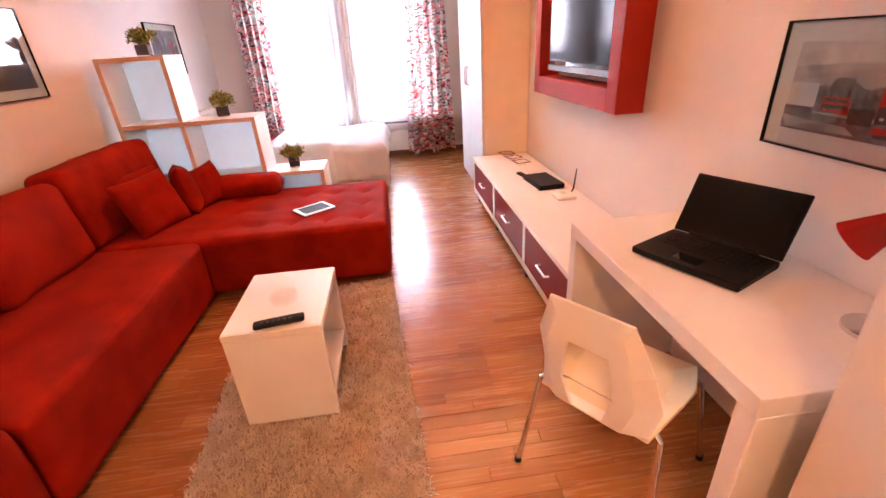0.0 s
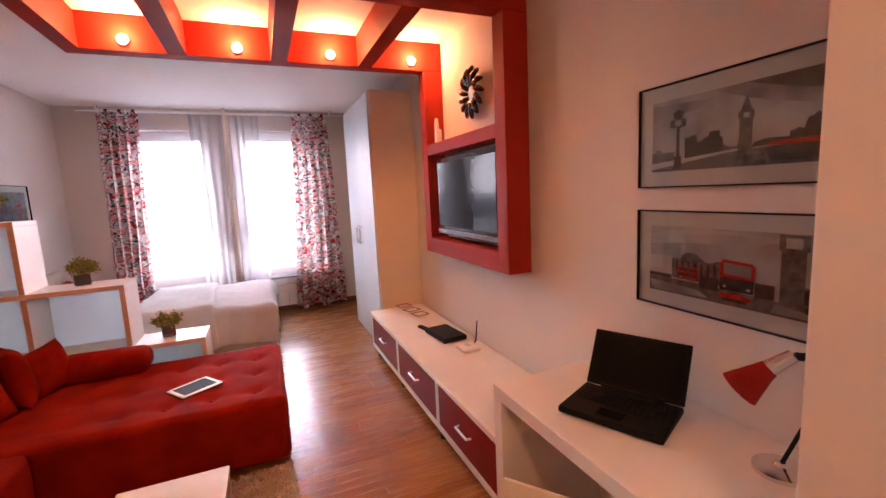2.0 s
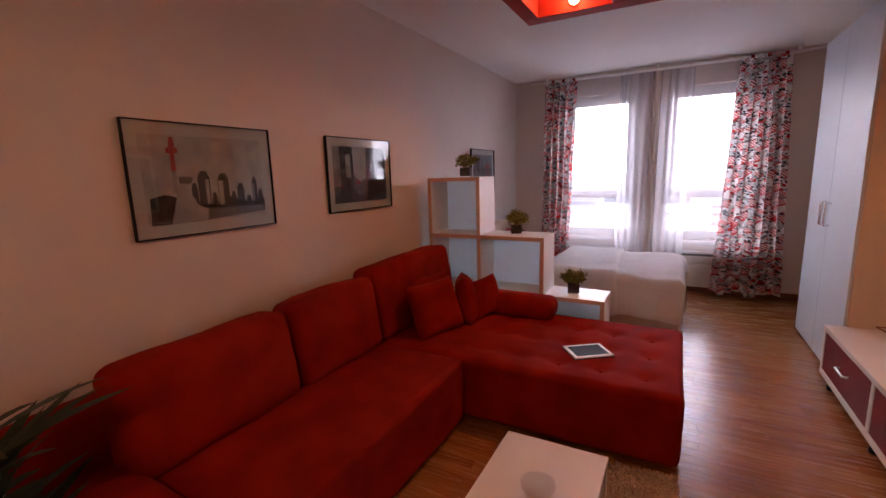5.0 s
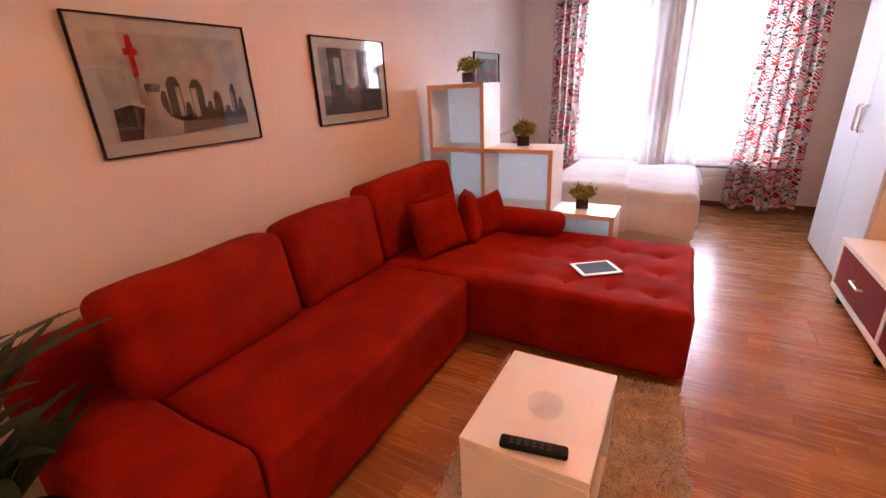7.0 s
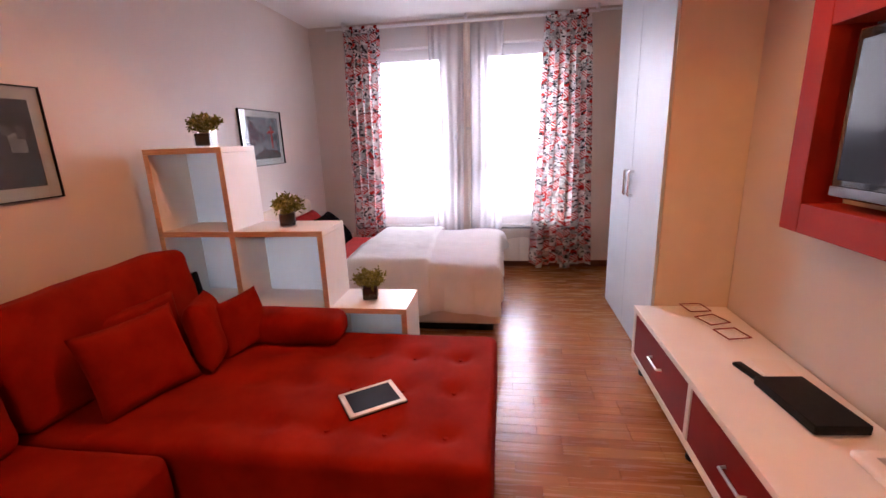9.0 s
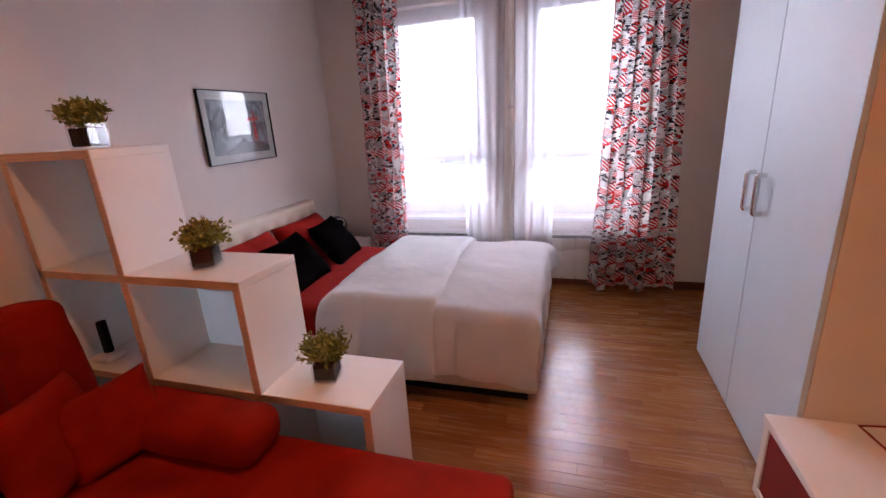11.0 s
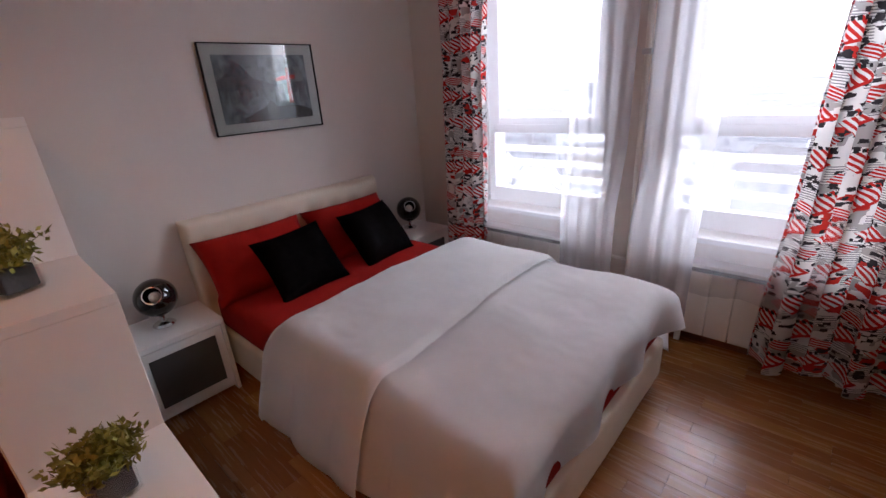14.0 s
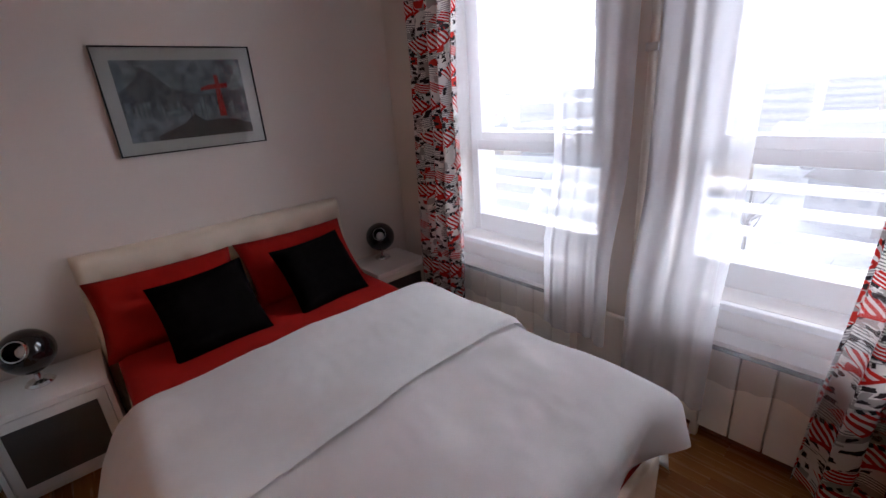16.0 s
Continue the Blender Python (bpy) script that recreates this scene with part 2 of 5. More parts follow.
SOIL = mat("black_pebbles", (0.015, 0.014, 0.014), 0.7, vary=0.4, scale=60, bump=0.6, bscale=90)
CLEAR = glass_mat("clear_glass", (0.985, 0.99, 0.99), 0.0, 0.95)
PANE = glass_mat("window_glass", (0.97, 0.99, 0.99), 0.0, 0.95)
FROST = cloth_mat("frosted_glass_back", (0.74, 0.82, 0.85), 0.0, 0.55)
INLAY = mat("grey_frosted_inlay", (0.07, 0.068, 0.065), 0.4, vary=0.03, scale=4)
TABSCREEN = mat("tablet_screen", (0.02, 0.026, 0.036), 0.55, vary=0.1, scale=3, spec=0.1)
PVC = mat("white_window_pvc", (0.82, 0.83, 0.84), 0.35, vary=0.01, scale=3)
ENAMEL = mat("cream_enamel", (0.78, 0.74, 0.68), 0.4, vary=0.03, scale=5)
SKIRT = mat("brown_skirting", (0.16, 0.055, 0.022), 0.4, vary=0.2, scale=6, stretch=(1, 12, 12))
SHEER = cloth_mat("sheer_voile", (0.93, 0.94, 1.0), 0.76, 0.88)
SHEERD = cloth_mat("sheer_voile_folds", (0.93, 0.94, 1.0), 0.58, 0.85)
PRINT = curtain_mat()
MATTE = mat("grey_passe_partout", (0.40, 0.40, 0.385), 0.6, vary=0.02, scale=6)
BULB = glow_mat("warm_bulb", (1.0, 0.58, 0.22), 40.0)
OAK1, OAK2 = wood_floor_mat("oak_strip", False), wood_floor_mat("oak_strip_field", True)
SUBFLOOR = mat("dark_joint", (0.19, 0.075, 0.028), 0.6, vary=0.1, scale=8)


# ---- builders ----
ORIGIN = {}


def thing(name, at, label, category, group="", kind=""):
    ob = new(name)
    ob.empty_display_size = 0.05
    ob.location = at
    ORIGIN[ob.name] = Vector(at)
    return tagged(ob, label, category, group, kind)


def part(name, bm, material, parent=None, label="", smooth=20):
    """Links a bmesh, built in room coordinates, as one mesh under its thing or part."""
    if len(bm.verts) > 300:
        smooth = max(smooth, 60)
    me = bpy.data.meshes.new(name)
    o = ORIGIN.get(parent.name, Vector()) if parent else Vector()
    bmesh.ops.translate(bm, verts=bm.verts, vec=-o)
    bmesh.ops.recalc_face_normals(bm, faces=bm.faces)
    bm.to_mesh(me)
    bm.free()
    for poly in me.polygons:
        poly.use_smooth = True
    me.set_sharp_from_angle(angle=radians(smooth))
    me.materials.append(material)
    ob = new(name, me)
    if parent:
        ob.parent = parent
    ORIGIN[ob.name] = o
    if label:
        ob["label"] = label
    return ob


def box(x0, x1, y0, y1, z0, z1, bevel=0.004, seg=2, bm=None):
    b = bmesh.new()
    bmesh.ops.create_cube(b, size=1)
    for v in b.verts:
        v.co = Vector((x0 + (v.co.x + 0.5) * (x1 - x0), y0 + (v.co.y + 0.5) * (y1 - y0), z0 + (v.co.z + 0.5) * (z1 - z0)))
    if bevel:
        bmesh.ops.bevel(b, geom=list(b.edges), offset=bevel, segments=seg, affect="EDGES", profile=0.5)
    if bm is None:
        return b
    join(bm, b)
    return bm


def join(bm, other):
    me = bpy.data.meshes.new("tmp")
    other.to_mesh(me)
    other.free()
    bm.from_mesh(me)
    bpy.data.meshes.remove(me)
    return bm


def moved(bm, m):
    bmesh.ops.transform(bm, matrix=m, verts=bm.verts)
    return bm


def tube(points, r, sides=10, bm=None, cap=True):
    """A round bar along a line of points; r is one radius or one for each point."""
    bm = bm or bmesh.new()
    sides = max(sides, 20) if not isinstance(r, float) or r > 0.004 else sides
    pts = [Vector(p) for p in points]
    rings = []
    for i, p in enumerate(pts):
        d = (pts[min(i + 1, len(pts) - 1)] - pts[max(i - 1, 0)]).normalized()
        a = d.orthogonal().normalized()
        if rings:
            a = (last - d * last.dot(d)).normalized()
        last = a
        b = d.cross(a)
        rr = r[i] if isinstance(r, (list, tuple)) else r
        rings.append([bm.verts.new(p + (a * math.cos(t) + b * math.sin(t)) * rr) for t in (k * math.tau / sides for k in range(sides))])
    for q, s in zip(rings, rings[1:]):
        for k in range(sides):
            bm.faces.new((q[k], q[(k + 1) % sides], s[(k + 1) % sides], s[k]))
    if cap:
        bm.faces.new(rings[0][::-1])
        bm.faces.new(rings[-1])
    return bm


def lathe(profile, at, sides=28, bm=None):
    return tube([(at[0], at[1], at[2] + z) for _, z in profile], [max(r, 1e-4) for r, _ in profile], sides, bm)


def soft_box(x0, x1, y0, y1, z0, z1, r=0.05, puff=0.0, wob=0.006, cuts=14, seed=0.0):
    """An upholstered block: rounded edges, slightly domed top, uneven faces."""
    b = bmesh.new()
    bmesh.ops.create_cube(b, size=2)
    bmesh.ops.subdivide_edges(b, edges=list(b.edges), cuts=cuts, use_grid_fill=True)
    hx, hy, hz = (x1 - x0) / 2, (y1 - y0) / 2, (z1 - z0) / 2
    c = Vector(((x0 + x1) / 2, (y0 + y1) / 2, (z0 + z1) / 2))
    for v in b.verts:
        def spread(t, h):
            # crowd the rows towards the edges so that the rounding is smooth
            a = abs(t)
            return math.copysign(1 - (1 - a) ** 1.7 * 1.0 if a > 0 else 0, t) if a else 0.0
        p = Vector((spread(v.co.x, hx) * hx, spread(v.co.y, hy) * hy, spread(v.co.z, hz) * hz))
        q = Vector((max(-hx + r, min(hx - r, p.x)), max(-hy + r, min(hy - r, p.y)), max(-hz + r, min(hz - r, p.z))))
        d = p - q
        if d.length > 1e-6:
            p = q + d.normalized() * r
        dome = (1 - (p.x / hx) ** 2) * (1 - (p.y / hy) ** 2)
        if p.z > 0:
            p.z += puff * dome
        w = noise.noise((p + c) * 3.1 + Vector((seed, 0, 0))) * wob + noise.noise((p + c) * 9 + Vector((seed, 3, 0))) * wob * 0.4
        n = d.normalized() if d.length > 1e-6 else Vector((0, 0, 1))
        v.co = c + p + n * w
    return b


def pillow(w, h, t, m, n=18, seed=0.0, ears=0.03):
    """A stuffed square cushion standing in its own xz plane, thick along y, with drawn-out corners."""
    b = bmesh.new()
    grid = {}
    for side in (1, -1):
        for i in range(n + 1):
            for j in range(n + 1):
                u, v = 2 * i / n - 1, 2 * j / n - 1
                edge = i in (0, n) or j in (0, n)
                if edge and side == -1:
                    grid[side, i, j] = grid[1, i, j]
                    continue
                pinch = 1 - 0.07 * (1 - v * v) * abs(u) ** 3 * 1.0
                pinch2 = 1 - 0.07 * (1 - u * u) * abs(v) ** 3
                k = (1 - u ** 4) * (1 - v ** 4)
                y = side * t / 2 * max(k, 0) ** 0.55
                wr = noise.noise(Vector((u * 2.3 + seed, v * 2.3, side * 5.0))) * 0.012 * k
                grid[side, i, j] = b.verts.new((u * w / 2 * pinch, y + wr, v * h / 2 * pinch2 + h / 2))
        for i in range(n):
            for j in range(n):
                b.faces.new([grid[side, a, c] for a, c in ((i, j), (i + 1, j), (i + 1, j + 1), (i, j + 1))])
    return moved(b, m)


def sheet(nu, nv, fn, thick=0.0):
    """A grid of nu by nv cells; fn(u, v) gives the place, u and v from 0 to 1."""
    b = bmesh.new()
    uvl = b.loops.layers.uv.new("UVMap")
    g = [[b.verts.new(fn(i / nu, j / nv)) for j in range(nv + 1)] for i in range(nu + 1)]
    for i in range(nu):
        for j in range(nv):
            f = b.faces.new((g[i][j], g[i + 1][j], g[i + 1][j + 1], g[i][j + 1]))
            for l, (a, c) in zip(f.loops, ((i, j), (i + 1, j), (i + 1, j + 1), (i, j + 1))):
                l[uvl].uv = (a / nu, c / nv)
    if thick:
        bmesh.ops.solidify(b, geom=list(b.faces), thickness=thick)
    return b


def structure(name, bm, material, label, category):
    return tagged(part(name, bm, material), label, category, kind="structure")

# ---- structure ----
structure("wall_west", box(XL - 0.2, XL, YB, YF + 0.35, 0, ZC, 0), WALL, "long off-white painted wall behind the red sofa", "wall")
structure("wall_east", box(XR, XR + 0.2, YB, YF + 0.35, 0, ZC, 0), WALL, "off-white painted wall behind the television and desk", "wall")
# unseen end wall, its place invented to close the room
structure("unseen_wall_south", box(XL, XR, YB - 0.2, YB, 0, ZC, 0), WALL, "plain off-white end wall, unseen, added to close the room", "wall")
structure("ceiling", box(XL - 0.2, XR + 0.2, YB - 0.2, YF + 0.35, ZC, ZC + 0.2, 0), CEIL, "flat white painted ceiling", "ceiling")
structure("wall_stub", box(1.305, XR - 0.003, 0.69, 0.905, 0.002, ZC - 0.002, 0.008), WALL, "white painted wall stub beside the desk", "wall")
WIN = [(-1.13, -0.17), (0.17, 1.13)]
WZ0, WZ1 = 0.655, 2.53
bm = bmesh.new()
for a, b in ((XL, WIN[0][0]), (WIN[0][1], WIN[1][0]), (WIN[1][1], XR)):
    box(a, b, YF, YF + 0.35, 0, ZC, 0, bm=bm)
for a, b in WIN:
    box(a, b, YF, YF + 0.35, 0, WZ0, 0, bm=bm)
    box(a, b, YF, YF + 0.35, WZ1, ZC, 0, bm=bm)
structure("wall_north", bm, WALL, "off-white window wall with two tall openings", "wall")
for name, b in (("baseboard_west", box(XL, XL + 0.016, 1.2, YF, 0.001, 0.075, 0.004)), ("baseboard_north", box(XL + 0.016, XR - 0.016, YF - 0.016, YF, 0.001, 0.075, 0.004)),
                ("baseboard_east", box(XR - 0.016, XR, 0.97, YF, 0.001, 0.075, 0.004))):
    structure(name, b, SKIRT, "dark brown wooden skirting board along the wall", "baseboard")


def window(name, a, b):
    root = tagged(thing(name, ((a + b) / 2, YF + 0.16, WZ0), "white plastic window with a lower fixed light, closed", "window"), kind="structure")
    y0, y1, zm = YF + 0.13, YF + 0.20, 1.212
    fr = bmesh.new()
    for q in ((a, a + 0.055, WZ0, WZ1), (b - 0.055, b, WZ0, WZ1), (a + 0.055, b - 0.055, WZ0, WZ0 + 0.115), (a + 0.055, b - 0.055, WZ1 - 0.06, WZ1), (a + 0.055, b - 0.055, zm - 0.03, zm + 0.03)):
        box(q[0], q[1], y0, y1, q[2], q[3], 0.006, bm=fr)
    part("window_frame", fr, PVC, root)
    sa = bmesh.new()
    l, r, lo, hi = a + 0.058, b - 0.058, zm + 0.031, WZ1 - 0.062
    for q in ((l, l + 0.06, lo, hi), (r - 0.06, r, lo, hi), (l + 0.06, r - 0.06, lo, lo + 0.05), (l + 0.06, r - 0.06, hi - 0.06, hi)):
        box(q[0], q[1], y0 - 0.02, y1 - 0.015, q[2], q[3], 0.006, bm=sa)
    part("sash", sa, PVC, root)
    for q in ((l + 0.06, r - 0.06, lo + 0.05, hi - 0.06), (a + 0.055, b - 0.055, WZ0 + 0.115, zm - 0.03)):
        p = part("pane", box(q[0], q[1], YF + 0.156, YF + 0.162, q[2], q[3], 0), PANE, root)
        p.visible_shadow = False
    part("window_sill", box(a - 0.02, b + 0.02, YF - 0.03, y0, WZ0 - 0.035, WZ0 - 0.002, 0.008), PVC, root)
    part("window_handle", box(r - 0.045, r - 0.02, y0 - 0.06, y0 - 0.02, 1.75, 1.88, 0.006), PVC, root)


window("window_1", *WIN[0])
window("window_2", *WIN[1])


# ---- outside ----
SNOW = mat("snowy_ground", (0.62, 0.64, 0.66), 0.8, color2=(0.22, 0.23, 0.24), scale=0.09)
# distance haze is put into these paler wall and window colours
HAZE1 = mat("hazed_pale_render", (0.52, 0.53, 0.55), 0.8, vary=0.05, scale=0.3)
HAZE2 = mat("hazed_ochre_render", (0.52, 0.44, 0.34), 0.8, vary=0.05, scale=0.3)
HAZE3 = mat("snow_covered_roof", (0.66, 0.68, 0.70), 0.8, vary=0.04, scale=0.2)
HAZEWIN = mat("hazed_far_window", (0.32, 0.34, 0.37), 0.3, vary=0.1, scale=1)
structure("ground", box(-900, 900, 9, 1800, -16.3, -16, 0), SNOW, "snow-covered ground far below the windows", "ground")


def far_building(x, y, w, d, h, wall):
    root = thing("apartment_building", (x, y, -16), "pale hazy city building under a snowy roof", "building", "city buildings in the distance")
    part("wall", box(x - w / 2, x + w / 2, y, y + d, -16, -16 + h, 0.1, 1), wall, root)
    part("roof", box(x - w / 2 - 0.5, x + w / 2 + 0.5, y - 0.5, y + d + 0.5, -16 + h, -15.2 + h, 0.2, 1), HAZE3, root)
    for k in range(int(h // 3)):
        part("window_band", box(x - w / 2 + 1, x + w / 2 - 1, y - 0.12, y - 0.02, -16 + k * 3 + 1, -16 + k * 3 + 2.3, 0.05, 1), HAZEWIN, root)


for q in ((-60, 95, 26, 12, 8, HAZE1), (-28, 80, 18, 12, 6, HAZE2), (-4, 105, 22, 14, 8, HAZE1), (18, 70, 14, 10, 5, HAZE2), (42, 120, 26, 16, 11, HAZE1), (-95, 150, 40, 16, 11, HAZE1),
          (-42, 180, 30, 18, 13, HAZE1), (5, 190, 36, 18, 10, HAZE2), (75, 170, 30, 16, 14, HAZE1), (-20, 260, 60, 20, 12, HAZE1), (-140, 260, 60, 20, 14, HAZE1), (60, 280, 40, 20, 14, HAZE1)):
    far_building(*q)
HAZE4 = mat("dark_wet_roof", (0.24, 0.22, 0.22), 0.8, vary=0.1, scale=0.5)
HAZE5 = mat("brick_red_render", (0.40, 0.25, 0.20), 0.8, vary=0.08, scale=0.4)
BARETREE = mat("bare_twigs", (0.20, 0.18, 0.17), 0.9, vary=0.2, scale=2)


def far_house(x, y, w, d, h, wall, roof, turn):
    """A small gabled house: walls, pitched roof and a few windows."""
    root = thing("house", (x, y, -16), "small pale house with a pitched roof in the snow", "house", "houses below the windows")
    R = Matrix.Translation((x, y, -16)) @ Matrix.Rotation(radians(turn), 4, "Z")
    part("wall", moved(box(-w / 2, w / 2, -d / 2, d / 2, 0, h, 0), R), wall, root)
    b = bmesh.new()
    q = [b.verts.new(p) for p in ((-w / 2 - 0.4, -d / 2 - 0.5, h), (w / 2 + 0.4, -d / 2 - 0.5, h), (w / 2 + 0.4, d / 2 + 0.5, h), (-w / 2 - 0.4, d / 2 + 0.5, h), (-w / 2 - 0.4, 0, h + d * 0.38), (w / 2 + 0.4, 0, h + d * 0.38))]
    for f in ((0, 1, 5, 4), (2, 3, 4, 5), (0, 4, 3), (1, 2, 5), (0, 3, 2, 1)):
        b.faces.new([q[i] for i in f])
    part("roof", moved(b, R), roof, root)
    for k in range(3):
        u = -w / 2 + w * (k + 0.5) / 3
        part("window", moved(box(u - 0.55, u + 0.55, -d / 2 - 0.06, -d / 2 - 0.01, h - 2.2, h - 0.8, 0), R), HAZEWIN, root)


def far_tree(x, y, h, r):
    root = thing("bare_tree", (x, y, -16), "bare grey winter tree standing in the snow", "tree", "bare trees below the windows")
    b = tube([(x, y, -16), (x + r.uniform(-0.3, 0.3), y, -16 + h)], [0.22, 0.03], 5)
    for k in range(16):
        z, a, l = h * r.uniform(0.3, 0.9), r.uniform(0, 6.28), h * r.uniform(0.18, 0.36)
        tube([(x, y, -16 + z), (x + math.cos(a) * l * 0.6, y + math.sin(a) * l * 0.6, -16 + z + l * 0.5), (x + math.cos(a) * l, y + math.sin(a) * l, -16 + z + l * 1.1)], [0.09, 0.05, 0.02], 4, b)
    part("trunk_and_branches", b, BARETREE, root)


ct_rng = random.Random(77)
for k in range(46):
    yy = 24 + 4.6 * k + ct_rng.uniform(-2, 2)
    xx = ct_rng.uniform(-0.95, 0.62) * yy
    far_house(xx, yy, ct_rng.uniform(7, 14), ct_rng.uniform(6, 9), ct_rng.uniform(3, 6), ct_rng.choice((HAZE1, HAZE2, HAZE1, HAZE5)), ct_rng.choice((HAZE3, HAZE3, HAZE4)), ct_rng.uniform(-30, 30))
for k in range(22):
    yy = ct_rng.uniform(20, 90)
    far_tree(ct_rng.uniform(-0.95, 0.62) * yy, yy, ct_rng.uniform(5, 9), ct_rng)
structure("backdrop", box(-3500, 3500, 1790, 1795, -16, 2600, 0), glow_mat("overcast_sky", (0.91, 0.955, 1.0), 6.6), "bright white overcast sky beyond the city", "sky")
rail = thing("balcony_railing", (0, YF + 0.75, 0.0), "white horizontal bar railing outside the windows", "railing")
for z in (0.59, 0.725, 0.85, 0.97):
    part("rail_bar", box(-1.9, 1.9, YF + 0.73, YF + 0.77, z - 0.024, z + 0.024, 0.01), PVC, rail)
for x in (-1.9, 0.0, 1.9):
    part("rail_post", box(x - 0.025, x + 0.025, YF + 0.775, YF + 0.815, 0.0, 0.99, 0.008), PVC, rail)
part("balcony_slab", box(-2.2, 2.2, YF + 0.352, YF + 0.95, -0.15, -0.002, 0.01), PVC, rail)

# ---- radiators, pipe, curtain rod ----
for a, b, lab in ((-1.21, -0.24, "low"), (0.275, 1.22, "low")):
    r = thing("radiator", ((a + b) / 2, YF - 0.06, 0.0), "cream ribbed radiator with a white shelf under the window", "radiator", "radiators under the windows")
    n = 8
    w = (b - a) / n
    for k in range(n):
        part("rib", box(a + k * w + 0.0025, a + (k + 1) * w - 0.0025, YF - 0.095, YF - 0.022, 0.085, 0.475, 0.004), ENAMEL, r)
    part("back_rail", box(a + 0.01, b - 0.01, YF - 0.075, YF - 0.045, 0.12, 0.44, 0.004), ENAMEL, r)
    # black strip stands in for the shade under the shelf
    part("shade_strip", box(a + 0.01, b - 0.01, YF - 0.105, YF - 0.025, 0.478, 0.505, 0.003), BLACK, r, "black strip standing in for the shade under the shelf")
    part("shelf", box(a - 0.01, b + 0.01, YF - 0.118, YF - 0.004, 0.507, 0.53, 0.006), WHITE, r)
    for x in (a + 0.1, b - 0.1):
        part("foot", box(x - 0.015, x + 0.015, YF - 0.07, YF - 0.04, 0.0, 0.086, 0.003), ENAMEL, r)
pipe = thing("heating_pipe", (0.05, YF - 0.045, 0.0), "cream painted heating pipe with brackets on the wall", "pipe")
part("riser", tube([(0.05, YF - 0.045, 0.0), (0.05, YF - 0.045, ZC)], 0.016, 12), ENAMEL, pipe)
part("branch", tube([(-0.24, YF - 0.045, 0.45), (0.27, YF - 0.045, 0.44)], 0.010, 10), ENAMEL, pipe)
part("bracket", box(0.025, 0.075, YF - 0.064, YF, 1.62, 1.65, 0.004), STEEL, pipe)
part("valve", box(-0.235, -0.20, YF - 0.1, YF - 0.03, 0.47, 0.505, 0.01), WHITE, pipe)
rod = thing("curtain_rod", (0, YF - 0.11, 2.72), "slim white double curtain rod fixed to the ceiling", "curtain rod")
part("front_rod", tube([(-1.5, YF - 0.13, 2.735), (1.62, YF - 0.13, 2.735)], 0.011, 12), PVC, rod)
part("back_rod", tube([(-1.35, YF - 0.075, 2.735), (1.42, YF - 0.075, 2.735)], 0.007, 10), PVC, rod)
for x in (-1.3, 0.05, 1.4):
    part("bracket", box(x - 0.012, x + 0.012, YF - 0.145, YF - 0.06, 2.746, ZC, 0.003), PVC, rod)


def curtain(x0, x1, b0, b1, folds, seed):
    """A printed tab-top curtain: narrow folds at the rod, wider and deeper at the hem."""
    xm = (x0 + x1) / 2
    c = thing("curtain", (xm, YF - 0.15, 0.04), "tab-top cotton curtain printed with red, black and white paper scraps", "curtain", "printed curtains beside the windows")
    ztop, zbot = 2.715, 0.06

    def place(u, v):
        k = v ** 1.15
        x = (x0 + (x1 - x0) * u) * v + (b0 + (b1 - b0) * u) * (1 - v)
        ph = u * folds * math.tau + 0.5 * noise.noise(Vector((u * 3, v * 2.0, seed)))
        amp = 0.034 * v + 0.055 * (1 - v)
        y = YF - 0.165 + math.sin(ph) * amp * (0.8 + 0.5 * noise.noise(Vector((u * 5, 0, seed)))) + 0.02 * noise.noise(Vector((u * 4, v * 5, seed + 9)))
        x += 0.018 * math.cos(ph * 2) + 0.012 * noise.noise(Vector((u * 2, v * 4, seed + 4)))
        z = zbot + (ztop - zbot) * v + (0.03 * math.sin(u * folds * math.tau * 0.5 + seed) * (1 - k))
        return (x, min(y, YF - 0.1185), z)

    b = sheet(84, 60, place)
    lay = b.loops.layers.uv.active
    for f in b.faces:
        for l in f.loops:
            l[lay].uv = (l[lay].uv[0] * 0.85 + seed, l[lay].uv[1] * 2.65)
    part("cloth", b, PRINT, c, smooth=80)
    for k in range(6):
        x = x0 + (x1 - x0) * (k + 0.5) / 6
        t = bmesh.new()
        tube([(x, YF - 0.143, 2.70), (x, YF - 0.147, 2.735), (x, YF - 0.13, 2.751), (x, YF - 0.113, 2.735), (x, YF - 0.117, 2.70)], 0.006, 6, t)
        moved(t, Matrix.Translation((x, 0, 0)) @ Matrix.Diagonal((3.0, 1, 1, 1)) @ Matrix.Translation((-x, 0, 0)))
        part("tab", t, REDCLOTH if k % 2 else WHITECLOTH, c)


curtain(-1.31, -0.90, -1.36, -0.98, 4.5, 0.3)
curtain(0.87, 1.32, 0.72, 1.42, 4.5, 1.7)


def voile(x0, x1, b0, b1, folds, amp, zbot, material, seed, lab):
    c = thing("sheer_curtain", ((x0 + x1) / 2, YF - 0.1, zbot), lab, "curtain", "sheer curtains in front of the windows")

    def place(u, v):
        x = (x0 + (x1 - x0) * u) * v + (b0 + (b1 - b0) * u) * (1 - v)
        ph = u * folds * math.tau + 2.2 * noise.noise(Vector((u * 4, v * 0.7, seed)))
        y = YF - 0.078 + math.sin(ph) * amp + 0.008 * noise.noise(Vector((u * 6, v * 4, seed + 2)))
        y -= 0.085 * min(1.0, max(0.0, (0.34 - v) / 0.15))
        return (x, y, zbot + (2.72 - zbot) * v + 0.012 * math.sin(u * 9 + seed) * (1 - v))

    part("cloth", sheet(110, 40, place), material, c, smooth=80)


